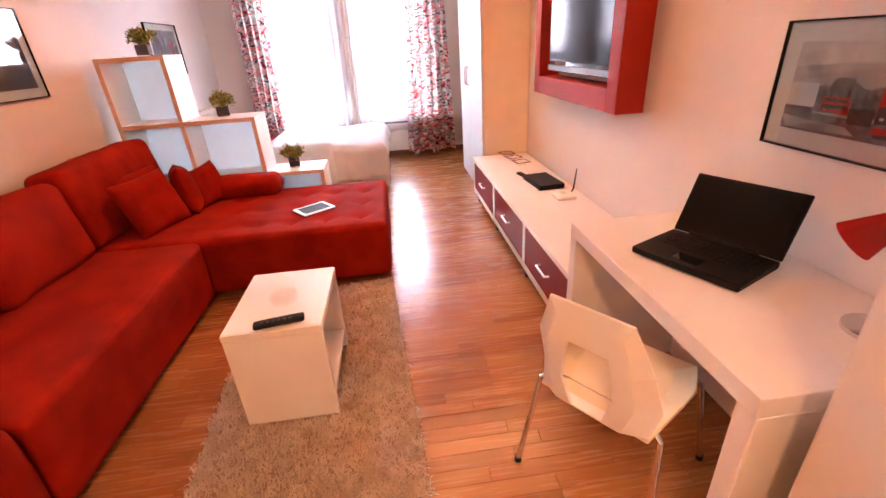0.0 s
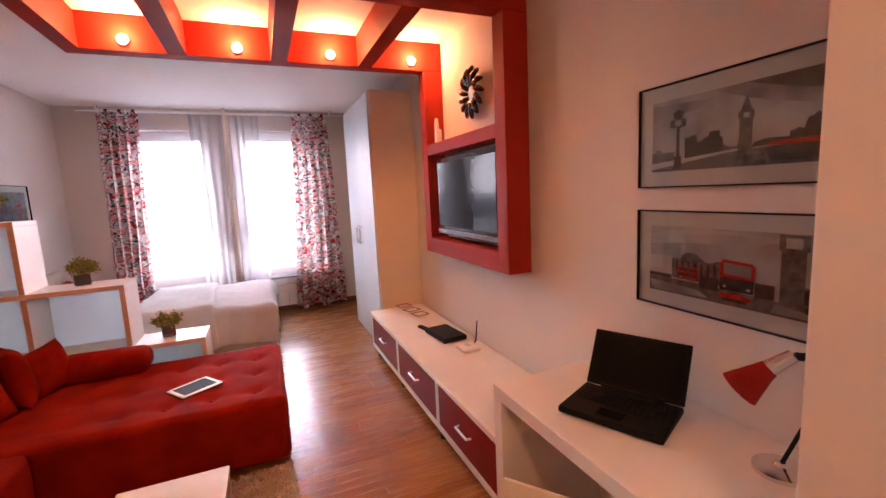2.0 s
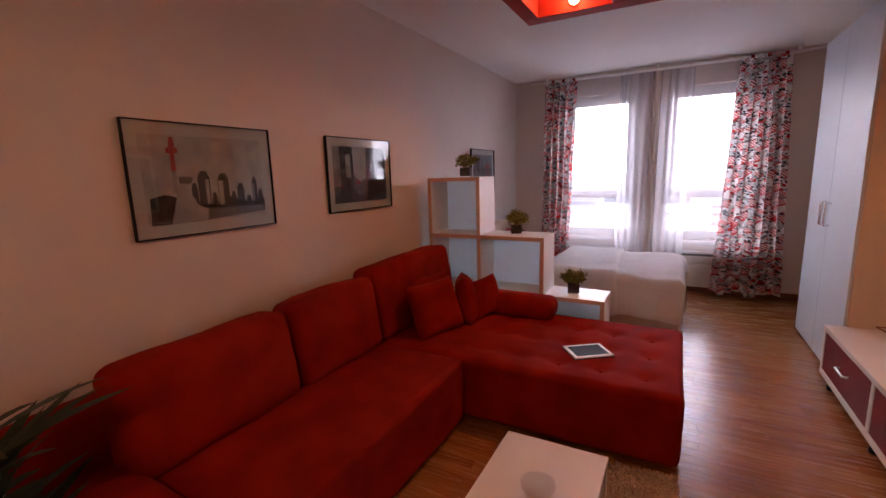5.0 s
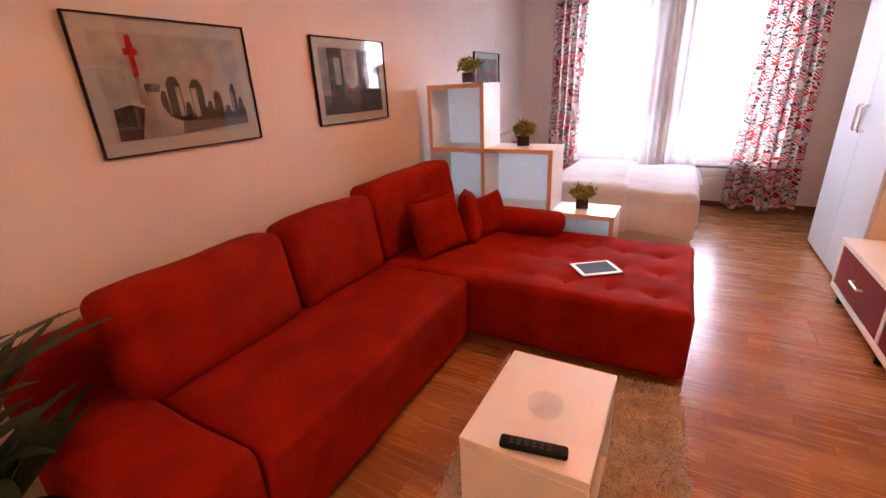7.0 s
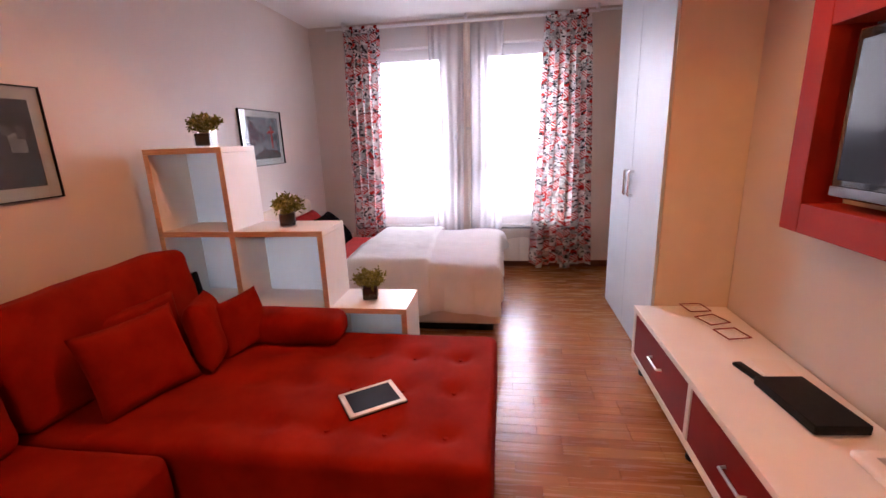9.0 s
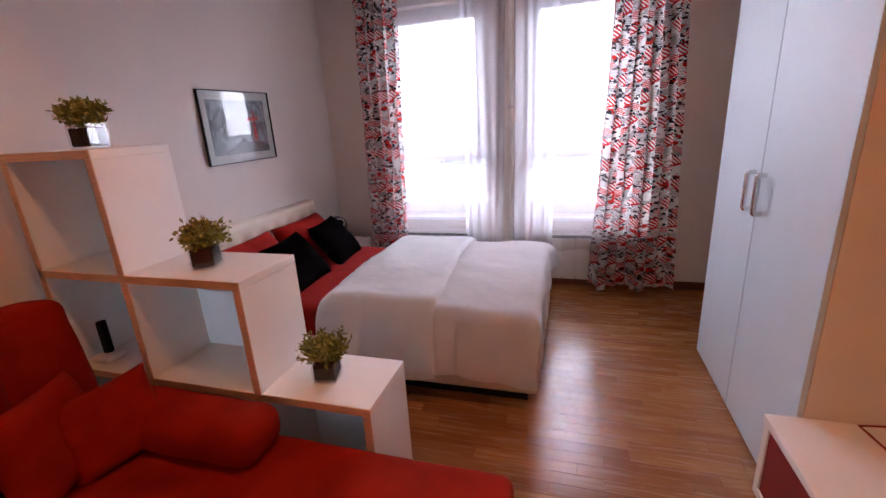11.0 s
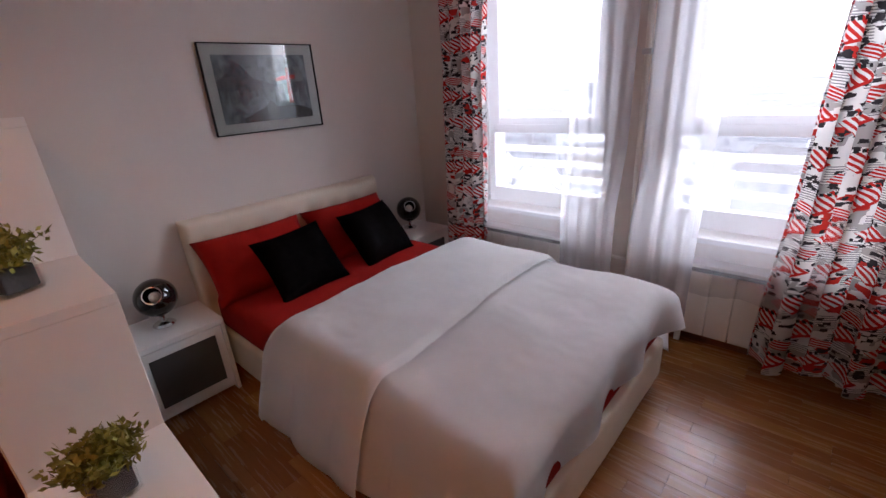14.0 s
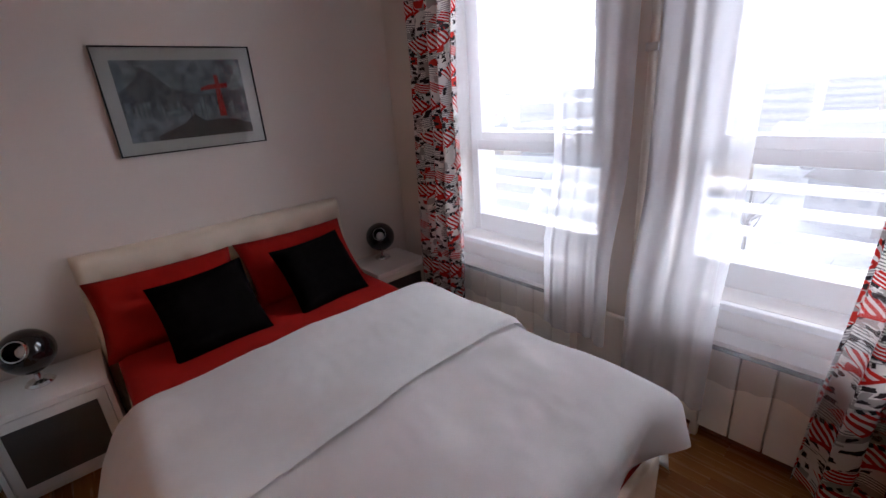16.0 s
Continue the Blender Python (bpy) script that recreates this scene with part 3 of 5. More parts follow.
voile(-1.04, -0.33, -1.06, -0.33, 6, 0.009, 0.36, SHEER, 1.0, "white translucent voile drawn across the window")
voile(0.41, 1.05, 0.40, 1.02, 5, 0.009, 0.38, SHEER, 4.0, "white translucent voile drawn across the window")
voile(-0.37, 0.02, -0.36, -0.02, 4, 0.009, 0.34, SHEERD, 2.0, "white voile gathered into folds between the windows")
voile(0.09, 0.45, 0.07, 0.42, 4, 0.009, 0.22, SHEERD, 3.0, "white voile gathered into folds between the windows")

# ---- red ceiling frame with the television surround ----
FZ, FX0, FY0, FY1, BX = 2.575, -0.655, 2.61, 3.975, 1.70
frame_thing = thing("ceiling_frame", (0.6, 3.3, FZ), "dark red painted beam frame running from ceiling down the wall", "ceiling frame")
part("front_beam", box(FX0, XR - 0.002, FY0, FY0 + 0.12, FZ, ZC - 0.002, 0.004), REDBEAM, frame_thing)
part("rear_beam", box(FX0, XR - 0.002, FY1 - 0.12, FY1, FZ, ZC - 0.002, 0.004), REDBEAM, frame_thing)
part("end_beam", box(FX0, FX0 + 0.10, FY0 + 0.121, FY1 - 0.121, FZ, ZC - 0.002, 0.004), REDBEAM, frame_thing)
for x in (-0.03, 0.60, 1.22):
    part("cross_beam", box(x - 0.055, x + 0.055, FY0 + 0.121, FY1 - 0.121, FZ, ZC - 0.002, 0.004), REDBEAM, frame_thing)
part("side_post", box(BX, XR - 0.002, FY0, FY0 + 0.12, 1.09, FZ - 0.001, 0.004), REDBEAM, frame_thing)
part("side_post", box(BX, XR - 0.002, FY1 - 0.12, FY1, 1.09, FZ - 0.001, 0.004), REDBEAM, frame_thing)
part("bottom_rail", box(BX + 0.001, XR - 0.002, FY0 + 0.121, FY1 - 0.121, 1.09, 1.215, 0.004), REDBEAM, frame_thing)
part("middle_rail", box(BX + 0.001, XR - 0.002, FY0 + 0.121, FY1 - 0.121, 1.90, 1.985, 0.004), REDBEAM, frame_thing)
SPOTS = (-0.32, 0.335, 0.965, 1.60)
for x in SPOTS:
    s = thing("spot_lamp", (x, FY1 - 0.13, 2.642), "small round recessed spotlight, lit warm, in the red beam", "lamp", "spotlights in the red ceiling frame")
    y = FY1 - 0.1205
    part("bezel", tube([(x, y, 2.642), (x, y - 0.012, 2.642)], 0.034, 20), STEEL, s)
    part("bulb", tube([(x, y - 0.013, 2.642), (x, y - 0.03, 2.642), (x, y - 0.036, 2.642)], [0.026, 0.022, 0.010], 18), BULB, s)
    la = new("spot_light", bpy.data.lights.new("spot_light", "POINT"))
    la.location = (x, y - 0.075, 2.67)
    la.data.energy, la.data.color, la.data.shadow_soft_size = 3.9, (1.0, 0.48, 0.18), 0.03

# television
tv = thing("television", (1.80, 3.2, 1.24), "flat black television with a silver lower edge in the red surround", "television")
TY0, TY1, TZ0, TZ1 = 2.745, 3.76, 1.255, 1.865
part("casing", box(1.735, 1.79, TY0, TY1, TZ0, TZ1, 0.012, 3), GLOSSBLACK, tv)
part("screen", box(1.728, 1.736, TY0 + 0.04, TY1 - 0.04, TZ0 + 0.07, TZ1 - 0.04, 0.002), SCREEN, tv)
part("bezel_strip", box(1.727, 1.735, TY0 + 0.01, TY1 - 0.01, TZ0 + 0.008, TZ0 + 0.045, 0.003), mat("dull_silver", (0.13, 0.13, 0.14), 0.5, 0.8, vary=0.05, scale=20), tv, "silver strip under the screen")
part("wall_bracket", box(1.791, XR - 0.001, 3.05, 3.45, 1.4, 1.7, 0.004), BLACK, tv)

clock = thing("wall_clock", (XR - 0.03, 3.24, 2.27), "dark sunburst wall clock of curved blades", "clock")
cc = Vector((XR - 0.032, 3.24, 2.275))
part("hub", tube([cc + Vector((0.031, 0, 0)), cc + Vector((-0.012, 0, 0)), cc + Vector((-0.022, 0, 0))], [0.06, 0.055, 0.03], 24), STEEL, clock)
for k in range(13):
    a = k * math.tau / 13
    bl = bmesh.new()
    pts = []
    for i in range(7):
        t = i / 6
        rr, an = 0.05 + 0.125 * t, a + 0.35 * t
        pts.append(cc + Vector((-0.012 - 0.02 * math.sin(t * 3), math.cos(an) * rr, math.sin(an) * rr)))
    tube(pts, [0.010, 0.015, 0.019, 0.021, 0.021, 0.018, 0.010], 8, bl)
    part("blade", bl, GLOSSBLACK, clock)
orn = thing("niche_ornament", (1.78, 3.76, 1.986), "small white ceramic ornament standing in the red niche", "ornament")
part("body", soft_box(1.745, 1.785, 3.72, 3.80, 1.986, 2.10, 0.015, 0, 0.002, 8), WHITE, orn)
part("neck", lathe([(0.02, 0), (0.018, 0.05), (0.012, 0.09)], (1.765, 3.785, 2.10), 14), WHITE, orn)


# ---- pictures ----
def picture(side, y0, y1, z0, z1, label, art, edge=BLACK, border=0.062):
    """A framed print on the west (-1) or east (1) wall; art draws on it with shapes of u, v from 0 to 1."""
    xw = XL + 0.001 if side < 0 else XR - 0.001
    n = -side
    root = thing("framed_picture", (xw, (y0 + y1) / 2, z0), label, "picture")

    def slab(u0, u1, v0, v1, d0, d1, bevel=0.0):
        # u runs from the print's own left as one faces it
        a, b = (y0 + (y1 - y0) * u0, y0 + (y1 - y0) * u1) if side < 0 else (y1 - (y1 - y0) * u0, y1 - (y1 - y0) * u1)
        xs = sorted((xw + n * d0, xw + n * d1))
        return box(xs[0], xs[1], min(a, b), max(a, b), z0 + (z1 - z0) * v0, z0 + (z1 - z0) * v1, bevel)

    w, h = y1 - y0, z1 - z0
    fu, fv = 0.006 / w, 0.006 / h
    fr = bmesh.new()
    for q in ((0, fu, 0, 1), (1 - fu, 1, 0, 1), (fu, 1 - fu, 0, fv), (fu, 1 - fu, 1 - fv, 1)):
        join(fr, slab(*q, 0.0, 0.022, 0.002))
    part("frame", fr, edge, root)
    part("passe_partout", slab(fu, 1 - fu, fv, 1 - fv, 0.002, 0.010), MATTE, root)
    bu, bv = border / w, border / h
    layer = [0.0104]

    def draw(name, material, shapes):
        """shapes: (u0, u1, v0, v1) blocks or (points) outlines inside the print."""
        bmx = bmesh.new()
        for s in shapes:
            pts = s if len(s) > 4 or not isinstance(s[0], (int, float)) else ((s[0], s[2]), (s[1], s[2]), (s[1], s[3]), (s[0], s[3]))
            vs = []
            for u, v in pts:
                uu, vv = bu + (1 - 2 * bu) * u, bv + (1 - 2 * bv) * v
                y = y0 + w * uu if side < 0 else y1 - w * uu
                vs.append(bmx.verts.new((xw + n * layer[0], y, z0 + h * vv)))
            try:
                bmx.faces.new(vs)
            except ValueError:
                pass
        layer[0] += 0.0004
        part(name, bmx, material, root)

    art(draw)
    g = part("glass", slab(fu, 1 - fu, fv, 1 - fv, 0.0155, 0.0170), PICGLASS, root)
    return root


PICGLASS = glass_mat("picture_glass", (0.97, 0.98, 0.97), 0.02, 0.95)
INK = [mat("print_%s" % n, c, 0.7, color2=c2, scale=s, spec=0.2) for n, c, c2, s in (
    ("sky_light", (0.34, 0.34, 0.33), (0.19, 0.19, 0.19), 7), ("sky_dark", (0.13, 0.13, 0.13), (0.27, 0.27, 0.26), 9), ("mid", (0.055, 0.055, 0.058), (0.13, 0.13, 0.13), 40),
    ("dark", (0.02, 0.02, 0.022), (0.05, 0.05, 0.05), 40), ("red", (0.42, 0.022, 0.015), (0.24, 0.012, 0.010), 45), ("blue_grey", (0.07, 0.09, 0.11), (0.19, 0.225, 0.25), 22),
    ("pale", (0.40, 0.39, 0.36), (0.29, 0.29, 0.28), 12), ("teal_dark", (0.035, 0.045, 0.052), (0.09, 0.11, 0.125), 38))]


def skyline(u0, u1, base, lo, hi, n, r):
    out = []
    for k in range(n):
        a = u0 + (u1 - u0) * k / n
        out.append((a, a + (u1 - u0) / n * r.uniform(0.6, 1.05), base, base + r.uniform(lo, hi)))
    return out


def ridge(u0, u1, base, lo, hi, n, r):
    """A closed outline with a broken upper edge: trees, roofs and gables."""
    top = []
    for k in range(n + 1):
        u, v = u0 + (u1 - u0) * k / n, base + lo + (hi - lo) * (0.5 + 0.5 * math.sin(k * 0.9 + lo * 40)) * r.uniform(0.55, 1.0)
        top += [(u, v), (u + (u1 - u0) / n * 0.55, v + (hi - lo) * r.uniform(-0.15, 0.15))]
    return [(u0, base)] + top + [(u1 + (u1 - u0) / n * 0.55, base)]


def art_tower_day(draw):
    r = random.Random(1)
    draw("sky", INK[0], [(0, 1, 0, 1)])
    draw("cloud", INK[1], [[(0.3, 1), (1, 1), (1, 0.60), (0.82, 0.66), (0.66, 0.62), (0.5, 0.74), (0.36, 0.9)], [(0, 0.72), (0.1, 0.76), (0.22, 0.8), (0.3, 0.9), (0, 0.95)]])
    draw("dark_cloud", INK[2], [[(0.42, 1), (1, 1), (1, 0.76), (0.8, 0.72), (0.62, 0.80), (0.5, 0.92)]])
    draw("embankment", INK[2], [(0.0, 0.12, 0.12, 0.27), (0.02, 0.05, 0.27, 0.31)] + [ridge(0.33, 0.40, 0.2, 0.05, 0.12, 5, r)])
    draw("palace", INK[3], [ridge(0.17, 0.33, 0.17, 0.20, 0.30, 9, r), (0.19, 0.225, 0.2, 0.46), (0.28, 0.325, 0.2, 0.48)])
    draw("tower", INK[2], [(0.402, 0.452, 0.2, 0.64), (0.396, 0.458, 0.58, 0.66), [(0.404, 0.66), (0.45, 0.66), (0.438, 0.76), (0.427, 0.88), (0.416, 0.76)]])
    draw("clock_dial", INK[6], [(0.417, 0.439, 0.585, 0.64)])
    draw("road", INK[2], [[(0, 0), (1, 0), (1, 0.2), (0.55, 0.22), (0.40, 0.2), (0, 0.03)]])
    draw("dark_lane", INK[3], [[(0.52, 0.05), (1, 0.0), (1, 0.2), (0.55, 0.22), (0.50, 0.2)]])
    draw("parapet", INK[6], [[(0, 0.05), (0.40, 0.2), (0.40, 0.225), (0, 0.12)]])
    draw("trees", INK[3], [ridge(0.58, 0.985, 0.24, 0.12, 0.32, 15, r), [(0.45, 0.22), (0.6, 0.24), (0.58, 0.30), (0.5, 0.31), (0.46, 0.27)]])
    draw("street_lamp", INK[3], [(0.130, 0.146, 0.05, 0.60), (0.120, 0.156, 0.03, 0.2), (0.098, 0.176, 0.60, 0.618), (0.098, 0.122, 0.62, 0.71), (0.152, 0.176, 0.62, 0.71), [(0.118, 0.70), (0.158, 0.70), (0.164, 0.80), (0.138, 0.85), (0.112, 0.80)]])
    draw("light_trail", INK[4], [[(0.50, 0.22), (0.98, 0.20), (0.98, 0.25), (0.7, 0.275), (0.52, 0.26)], [(0.75, 0.17), (0.98, 0.14), (0.98, 0.16), (0.75, 0.185)]])


def art_bus(draw):
    r = random.Random(2)
    draw("sky", INK[0], [(0, 1, 0, 1)])
    draw("cloud", INK[6], [[(0, 1), (0.3, 1), (0.6, 0.9), (0.45, 0.8), (0.2, 0.78), (0, 0.72)], [(0.66, 0.86), (1, 0.9), (1, 0.74), (0.8, 0.72)]])
    draw("pale_house", INK[6], [(0.0, 0.13, 0.22, 0.55)])
    draw("house_fronts", INK[2], [ridge(0.12, 0.36, 0.24, 0.28, 0.42, 9, r), ridge(0.64, 0.84, 0.15, 0.24, 0.34, 12, r)])
    draw("window_row", INK[3], [(0.14 + 0.03 * k, 0.152 + 0.03 * k, 0.34, 0.5) for k in range(7)] + [(0.655 + 0.024 * k, 0.667 + 0.024 * k, 0.2, 0.36) for k in range(8)])
    draw("clock_tower", INK[2], [(0.575, 0.655, 0.12, 0.86), (0.566, 0.664, 0.80, 0.99)])
    draw("tower_face", INK[6], [(0.588, 0.642, 0.83, 0.95)])
    draw("dark_house", INK[3], [ridge(0.86, 0.98, 0.03, 0.55, 0.74, 5, r), (0.0, 0.12, 0.16, 0.28)])
    draw("road", INK[2], [[(0, 0), (1, 0), (1, 0.10), (0.6, 0.17), (0, 0.24)]])
    draw("wet_patch", INK[1], [[(0.02, 0.02), (0.3, 0.04), (0.26, 0.12), (0.0, 0.16)], [(0.55, 0.03), (0.9, 0.02), (0.7, 0.1), (0.56, 0.14)]])
    draw("bus", INK[4], [[(0.35, 0.22), (0.485, 0.2), (0.49, 0.54), (0.478, 0.59), (0.362, 0.61), (0.35, 0.56)], [(0.15, 0.26), (0.255, 0.25), (0.255, 0.43), (0.15, 0.42)], [(0.34, 0.10), (0.47, 0.08), (0.48, 0.13), (0.44, 0.165), (0.36, 0.17)]])
    draw("bus_front", INK[1], [[(0.366, 0.42), (0.474, 0.40), (0.474, 0.55), (0.366, 0.57)]])
    draw("bus_windows", INK[3], [(0.352, 0.486, 0.20, 0.375), (0.157, 0.248, 0.29, 0.34), (0.157, 0.248, 0.37, 0.405), (0.36, 0.46, 0.06, 0.10), (0.26, 0.345, 0.16, 0.34), (0.49, 0.56, 0.18, 0.36), (0.66, 0.8, 0.1, 0.17)])
    draw("headlamps", INK[6], [(0.365, 0.378, 0.24, 0.27), (0.46, 0.473, 0.235, 0.265), (0.165, 0.173, 0.265, 0.285)])


def art_statue(draw):
    r = random.Random(3)
    draw("sky", INK[6], [(0, 1, 0, 1)])
    draw("water", INK[2], [[(0.36, 0), (1, 0.06), (1, 0.18), (0.36, 0.15)]])
    towers = []
    for a, w, h in ((0.34, 0.05, 0.46), (0.395, 0.10, 0.60), (0.50, 0.05, 0.34), (0.56, 0.10, 0.57), (0.67, 0.05, 0.34), (0.73, 0.07, 0.44), (0.81, 0.06, 0.28), (0.88, 0.05, 0.52), (0.935, 0.05, 0.36)):
        towers.append([(a, 0.15), (a + w, 0.15), (a + w, h - 0.08), (a + w * 0.75, h), (a + w * 0.3, h), (a, h - 0.07)])
    draw("towers", INK[3], towers + [ridge(0.34, 0.97, 0.14, 0.06, 0.14, 12, r)])
    draw("lit_sides", INK[0], [(0.455, 0.485, 0.2, 0.5), (0.565, 0.605, 0.18, 0.48), (0.885, 0.90, 0.2, 0.42)])
    draw("dark_pedestal", INK[3], [[(0.02, 0.0), (0.2, 0.0), (0.22, 0.3), (0.14, 0.34), (0.03, 0.3)]])
    draw("statue", INK[0], [[(0.16, 0), (0.44, 0), (0.46, 0.14), (0.38, 0.2), (0.33, 0.34), (0.30, 0.46), (0.25, 0.46), (0.20, 0.2)], [(0.205, 0.34), (0.245, 0.34), (0.235, 0.62), (0.205, 0.62)]])
    draw("crown", INK[2], [[(0.25, 0.46), (0.34, 0.45), (0.36, 0.52), (0.30, 0.54), (0.25, 0.53)]])
    draw("torch", INK[4], [(0.205, 0.24, 0.60, 0.82), (0.18, 0.265, 0.80, 0.86), [(0.20, 0.86), (0.25, 0.86), (0.24, 0.98), (0.21, 0.98)]])


def art_street(draw):
    r = random.Random(5)
    draw("street", INK[2], [(0, 1, 0, 1)])
    draw("house_fronts", INK[3], [(0.12, 0.34, 0.05, 1), [(0.62, 0.05), (1, 0.0), (1, 1), (0.60, 0.96)]])
    draw("sky", INK[0], [[(0.34, 1), (0.36, 0.5), (0.46, 0.38), (0.58, 0.44), (0.60, 1)], (0.21, 0.30, 0.45, 0.86)])
    draw("pale_front", INK[1], [(0.0, 0.12, 0.3, 1), (0.80, 0.92, 0.40, 0.62)])
    draw("balcony", INK[2], [(0.66 + 0.1 * k, 0.73 + 0.1 * k, 0.55 + 0.05 * (k % 2), 0.7) for k in range(3)] + [(0.14, 0.20, 0.3 + 0.22 * k, 0.4 + 0.22 * k) for k in range(3)])
    draw("stalls", INK[3], [ridge(0.0, 0.96, 0.0, 0.12, 0.40, 14, r)])
    draw("red_sign", INK[4], [(0.40, 0.46, 0.34, 0.40), (0.10, 0.14, 0.28, 0.31)])


def art_hilltop(draw):
    r = random.Random(6)
    draw("haze", INK[5], [(0, 1, 0, 1)])
    draw("mountain", INK[7], [[(0, 0.62), (0.1, 0.72), (0.2, 0.92), (0.28, 0.84), (0.38, 0.66), (0.6, 0.55), (1, 0.6), (1, 0.3), (0, 0.3)]])
    draw("city", INK[5], skyline(0.02, 0.98, 0.2, 0.1, 0.34, 30, r))
    draw("far_blocks", INK[5], skyline(0.05, 0.9, 0.22, 0.02, 0.12, 40, r))
    draw("trees", INK[3], [[(0.45, 0), (1, 0), (1, 0.12), (0.86, 0.2), (0.72, 0.22), (0.6, 0.2), (0.52, 0.32), (0.44, 0.2), (0.2, 0.06), (0.2, 0)]])
    draw("red_statue", INK[4], [[(0.735, 0.25), (0.795, 0.25), (0.785, 0.62), (0.745, 0.62)], [(0.62, 0.6), (0.73, 0.62), (0.85, 0.63), (0.85, 0.69), (0.70, 0.68), (0.62, 0.64)], (0.75, 0.785, 0.66, 0.80)])


picture(1, 0.83, 1.80, 1.575, 1.965, "wide black-framed grey city print with a street lamp, above the desk", art_tower_day)
picture(1, 0.83, 1.80, 1.10, 1.487, "wide black-framed grey city print with red buses, above the desk", art_bus)
picture(-1, 1.805, 2.563, 1.305, 1.84, "black-framed grey harbour skyline print with a red torch", art_statue)
picture(-1, 3.023, 3.752, 1.318, 1.84, "black-framed grey street print above the sofa", art_street)
picture(-1, 5.35, 6.05, 1.347, 1.843, "black-framed hilltop city print with a red statue above the bed", art_hilltop)

# ---- wardrobe ----
WX, WY0, WY1, WH = 1.40, 4.625, 5.854, 2.60
wd = thing("wardrobe", (1.63, 5.24, 0), "tall two-door wardrobe with pale lacquered doors and beige sides", "wardrobe")
part("body", box(WX + 0.022, XR - 0.002, WY0, WY1, 0.06, WH - 0.10, 0.003), BEECH, wd)
part("top_filler", box(WX + 0.03, XR - 0.002, WY0 + 0.012, WY1 - 0.01, WH - 0.099, WH, 0.003), BEECH, wd)
part("plinth", box(WX + 0.05, XR - 0.002, WY0 + 0.02, WY1 - 0.02, 0.001, 0.059, 0.002), SKIRT, wd)
ym = 5.27
for a, b, hy in ((WY0 - 0.002, ym - 0.002, ym - 0.06), (ym + 0.002, WY1 + 0.002, ym + 0.06)):
    d = part("door", box(WX, WX + 0.02, a, b, 0.02, WH - 0.03, 0.003), LACQ, wd)
    hb = tube([(WX, hy, 1.075), (WX - 0.03, hy, 1.075), (WX - 0.034, hy, 1.08), (WX - 0.034, hy, 1.245), (WX - 0.03, hy, 1.25), (WX, hy, 1.25)], 0.011, 8)
    part("handle", hb, CHROME, d, "chrome bow handle")

# ---- low drawer bench ----
BX0, BY0, BY1, BZ = 1.30, 2.05, 4.615, 0.443
be = thing("tv_bench", (1.57, 3.3, 0), "long low white bench with dark red drawer fronts on small feet", "bench")
part("top", box(BX0 - 0.006, XR - 0.018, BY0, BY1, BZ - 0.035, BZ, 0.004), WHITE, be)
part("bottom", box(BX0, XR - 0.02, BY0, BY1, 0.085, 0.125, 0.004), WHITE, be)
part("back", box(XR - 0.04, XR - 0.02, BY0, BY1, 0.126, BZ - 0.036, 0.002), WHITE, be)
divs = [BY0 + 0.02, 2.875, 3.735, BY1 - 0.02]
for y in divs:
    part("divider", box(BX0, XR - 0.041, y - 0.02, y + 0.02, 0.126, BZ - 0.036, 0.003), WHITE, be)
for a, b in zip(divs, divs[1:]):
    d = part("drawer_front", box(BX0 + 0.004, BX0 + 0.022, a + 0.023, b - 0.023, 0.129, BZ - 0.039, 0.003), REDGLOSS, be)
    m = (a + b) / 2
    part("handle", tube([(BX0 + 0.006, m - 0.075, 0.275), (BX0 - 0.022, m - 0.07, 0.275), (BX0 - 0.022, m + 0.07, 0.275), (BX0 + 0.006, m + 0.075, 0.275)], 0.007, 8), STEEL, d, "brushed metal bow handle")
for y in (BY0 + 0.1, 2.9, 3.75, BY1 - 0.1):
    for x in (BX0 + 0.05, XR - 0.09):
        part("foot", lathe([(0.022, 0), (0.025, 0.01), (0.02, 0.086)], (x, y, 0), 14), BLACK, be)

# ---- desk ----
DX0, DY0, DY1, DZ = 1.255, 0.985, 2.04, 0.75
dk = thing("desk", (1.5, 1.5, 0), "white waterfall desk with thick sides and a back panel", "desk")
part("tabletop", box(DX0, XR - 0.004, DY0, DY1, DZ - 0.06, DZ, 0.004), WHITE, dk)
part("side_panel", box(DX0 + 0.002, XR - 0.02, DY0, DY0 + 0.06, 0.001, DZ - 0.061, 0.004), WHITE, dk)
part("side_panel", box(DX0 + 0.002, XR - 0.02, DY1 - 0.06, DY1, 0.001, DZ - 0.061, 0.004), WHITE, dk)
part("back_panel", box(XR - 0.06, XR - 0.03, DY0 + 0.061, DY1 - 0.061, 0.001, DZ - 0.061, 0.003), WHITE, dk)

# ---- sofa ----
SX, CY0, CY1, CX, SZ = -0.77, 3.07, 4.14, 0.42, 0.435
sofa = thing("corner_sofa", (-1.0, 2.7, 0), "red suede corner sofa with a tufted chaise and loose back cushions", "sofa")
part("seat", soft_box(-1.70, SX, 1.56, CY0 - 0.005, 0.03, SZ + 0.005, 0.045, 0.010, 0.008, 26, 1.0), SUEDE, sofa)
part("armrest", soft_box(-1.70, SX - 0.02, 1.24, 1.56, 0.03, SZ + 0.045, 0.06, 0.02, 0.008, 18, 2.0), SUEDE, sofa)


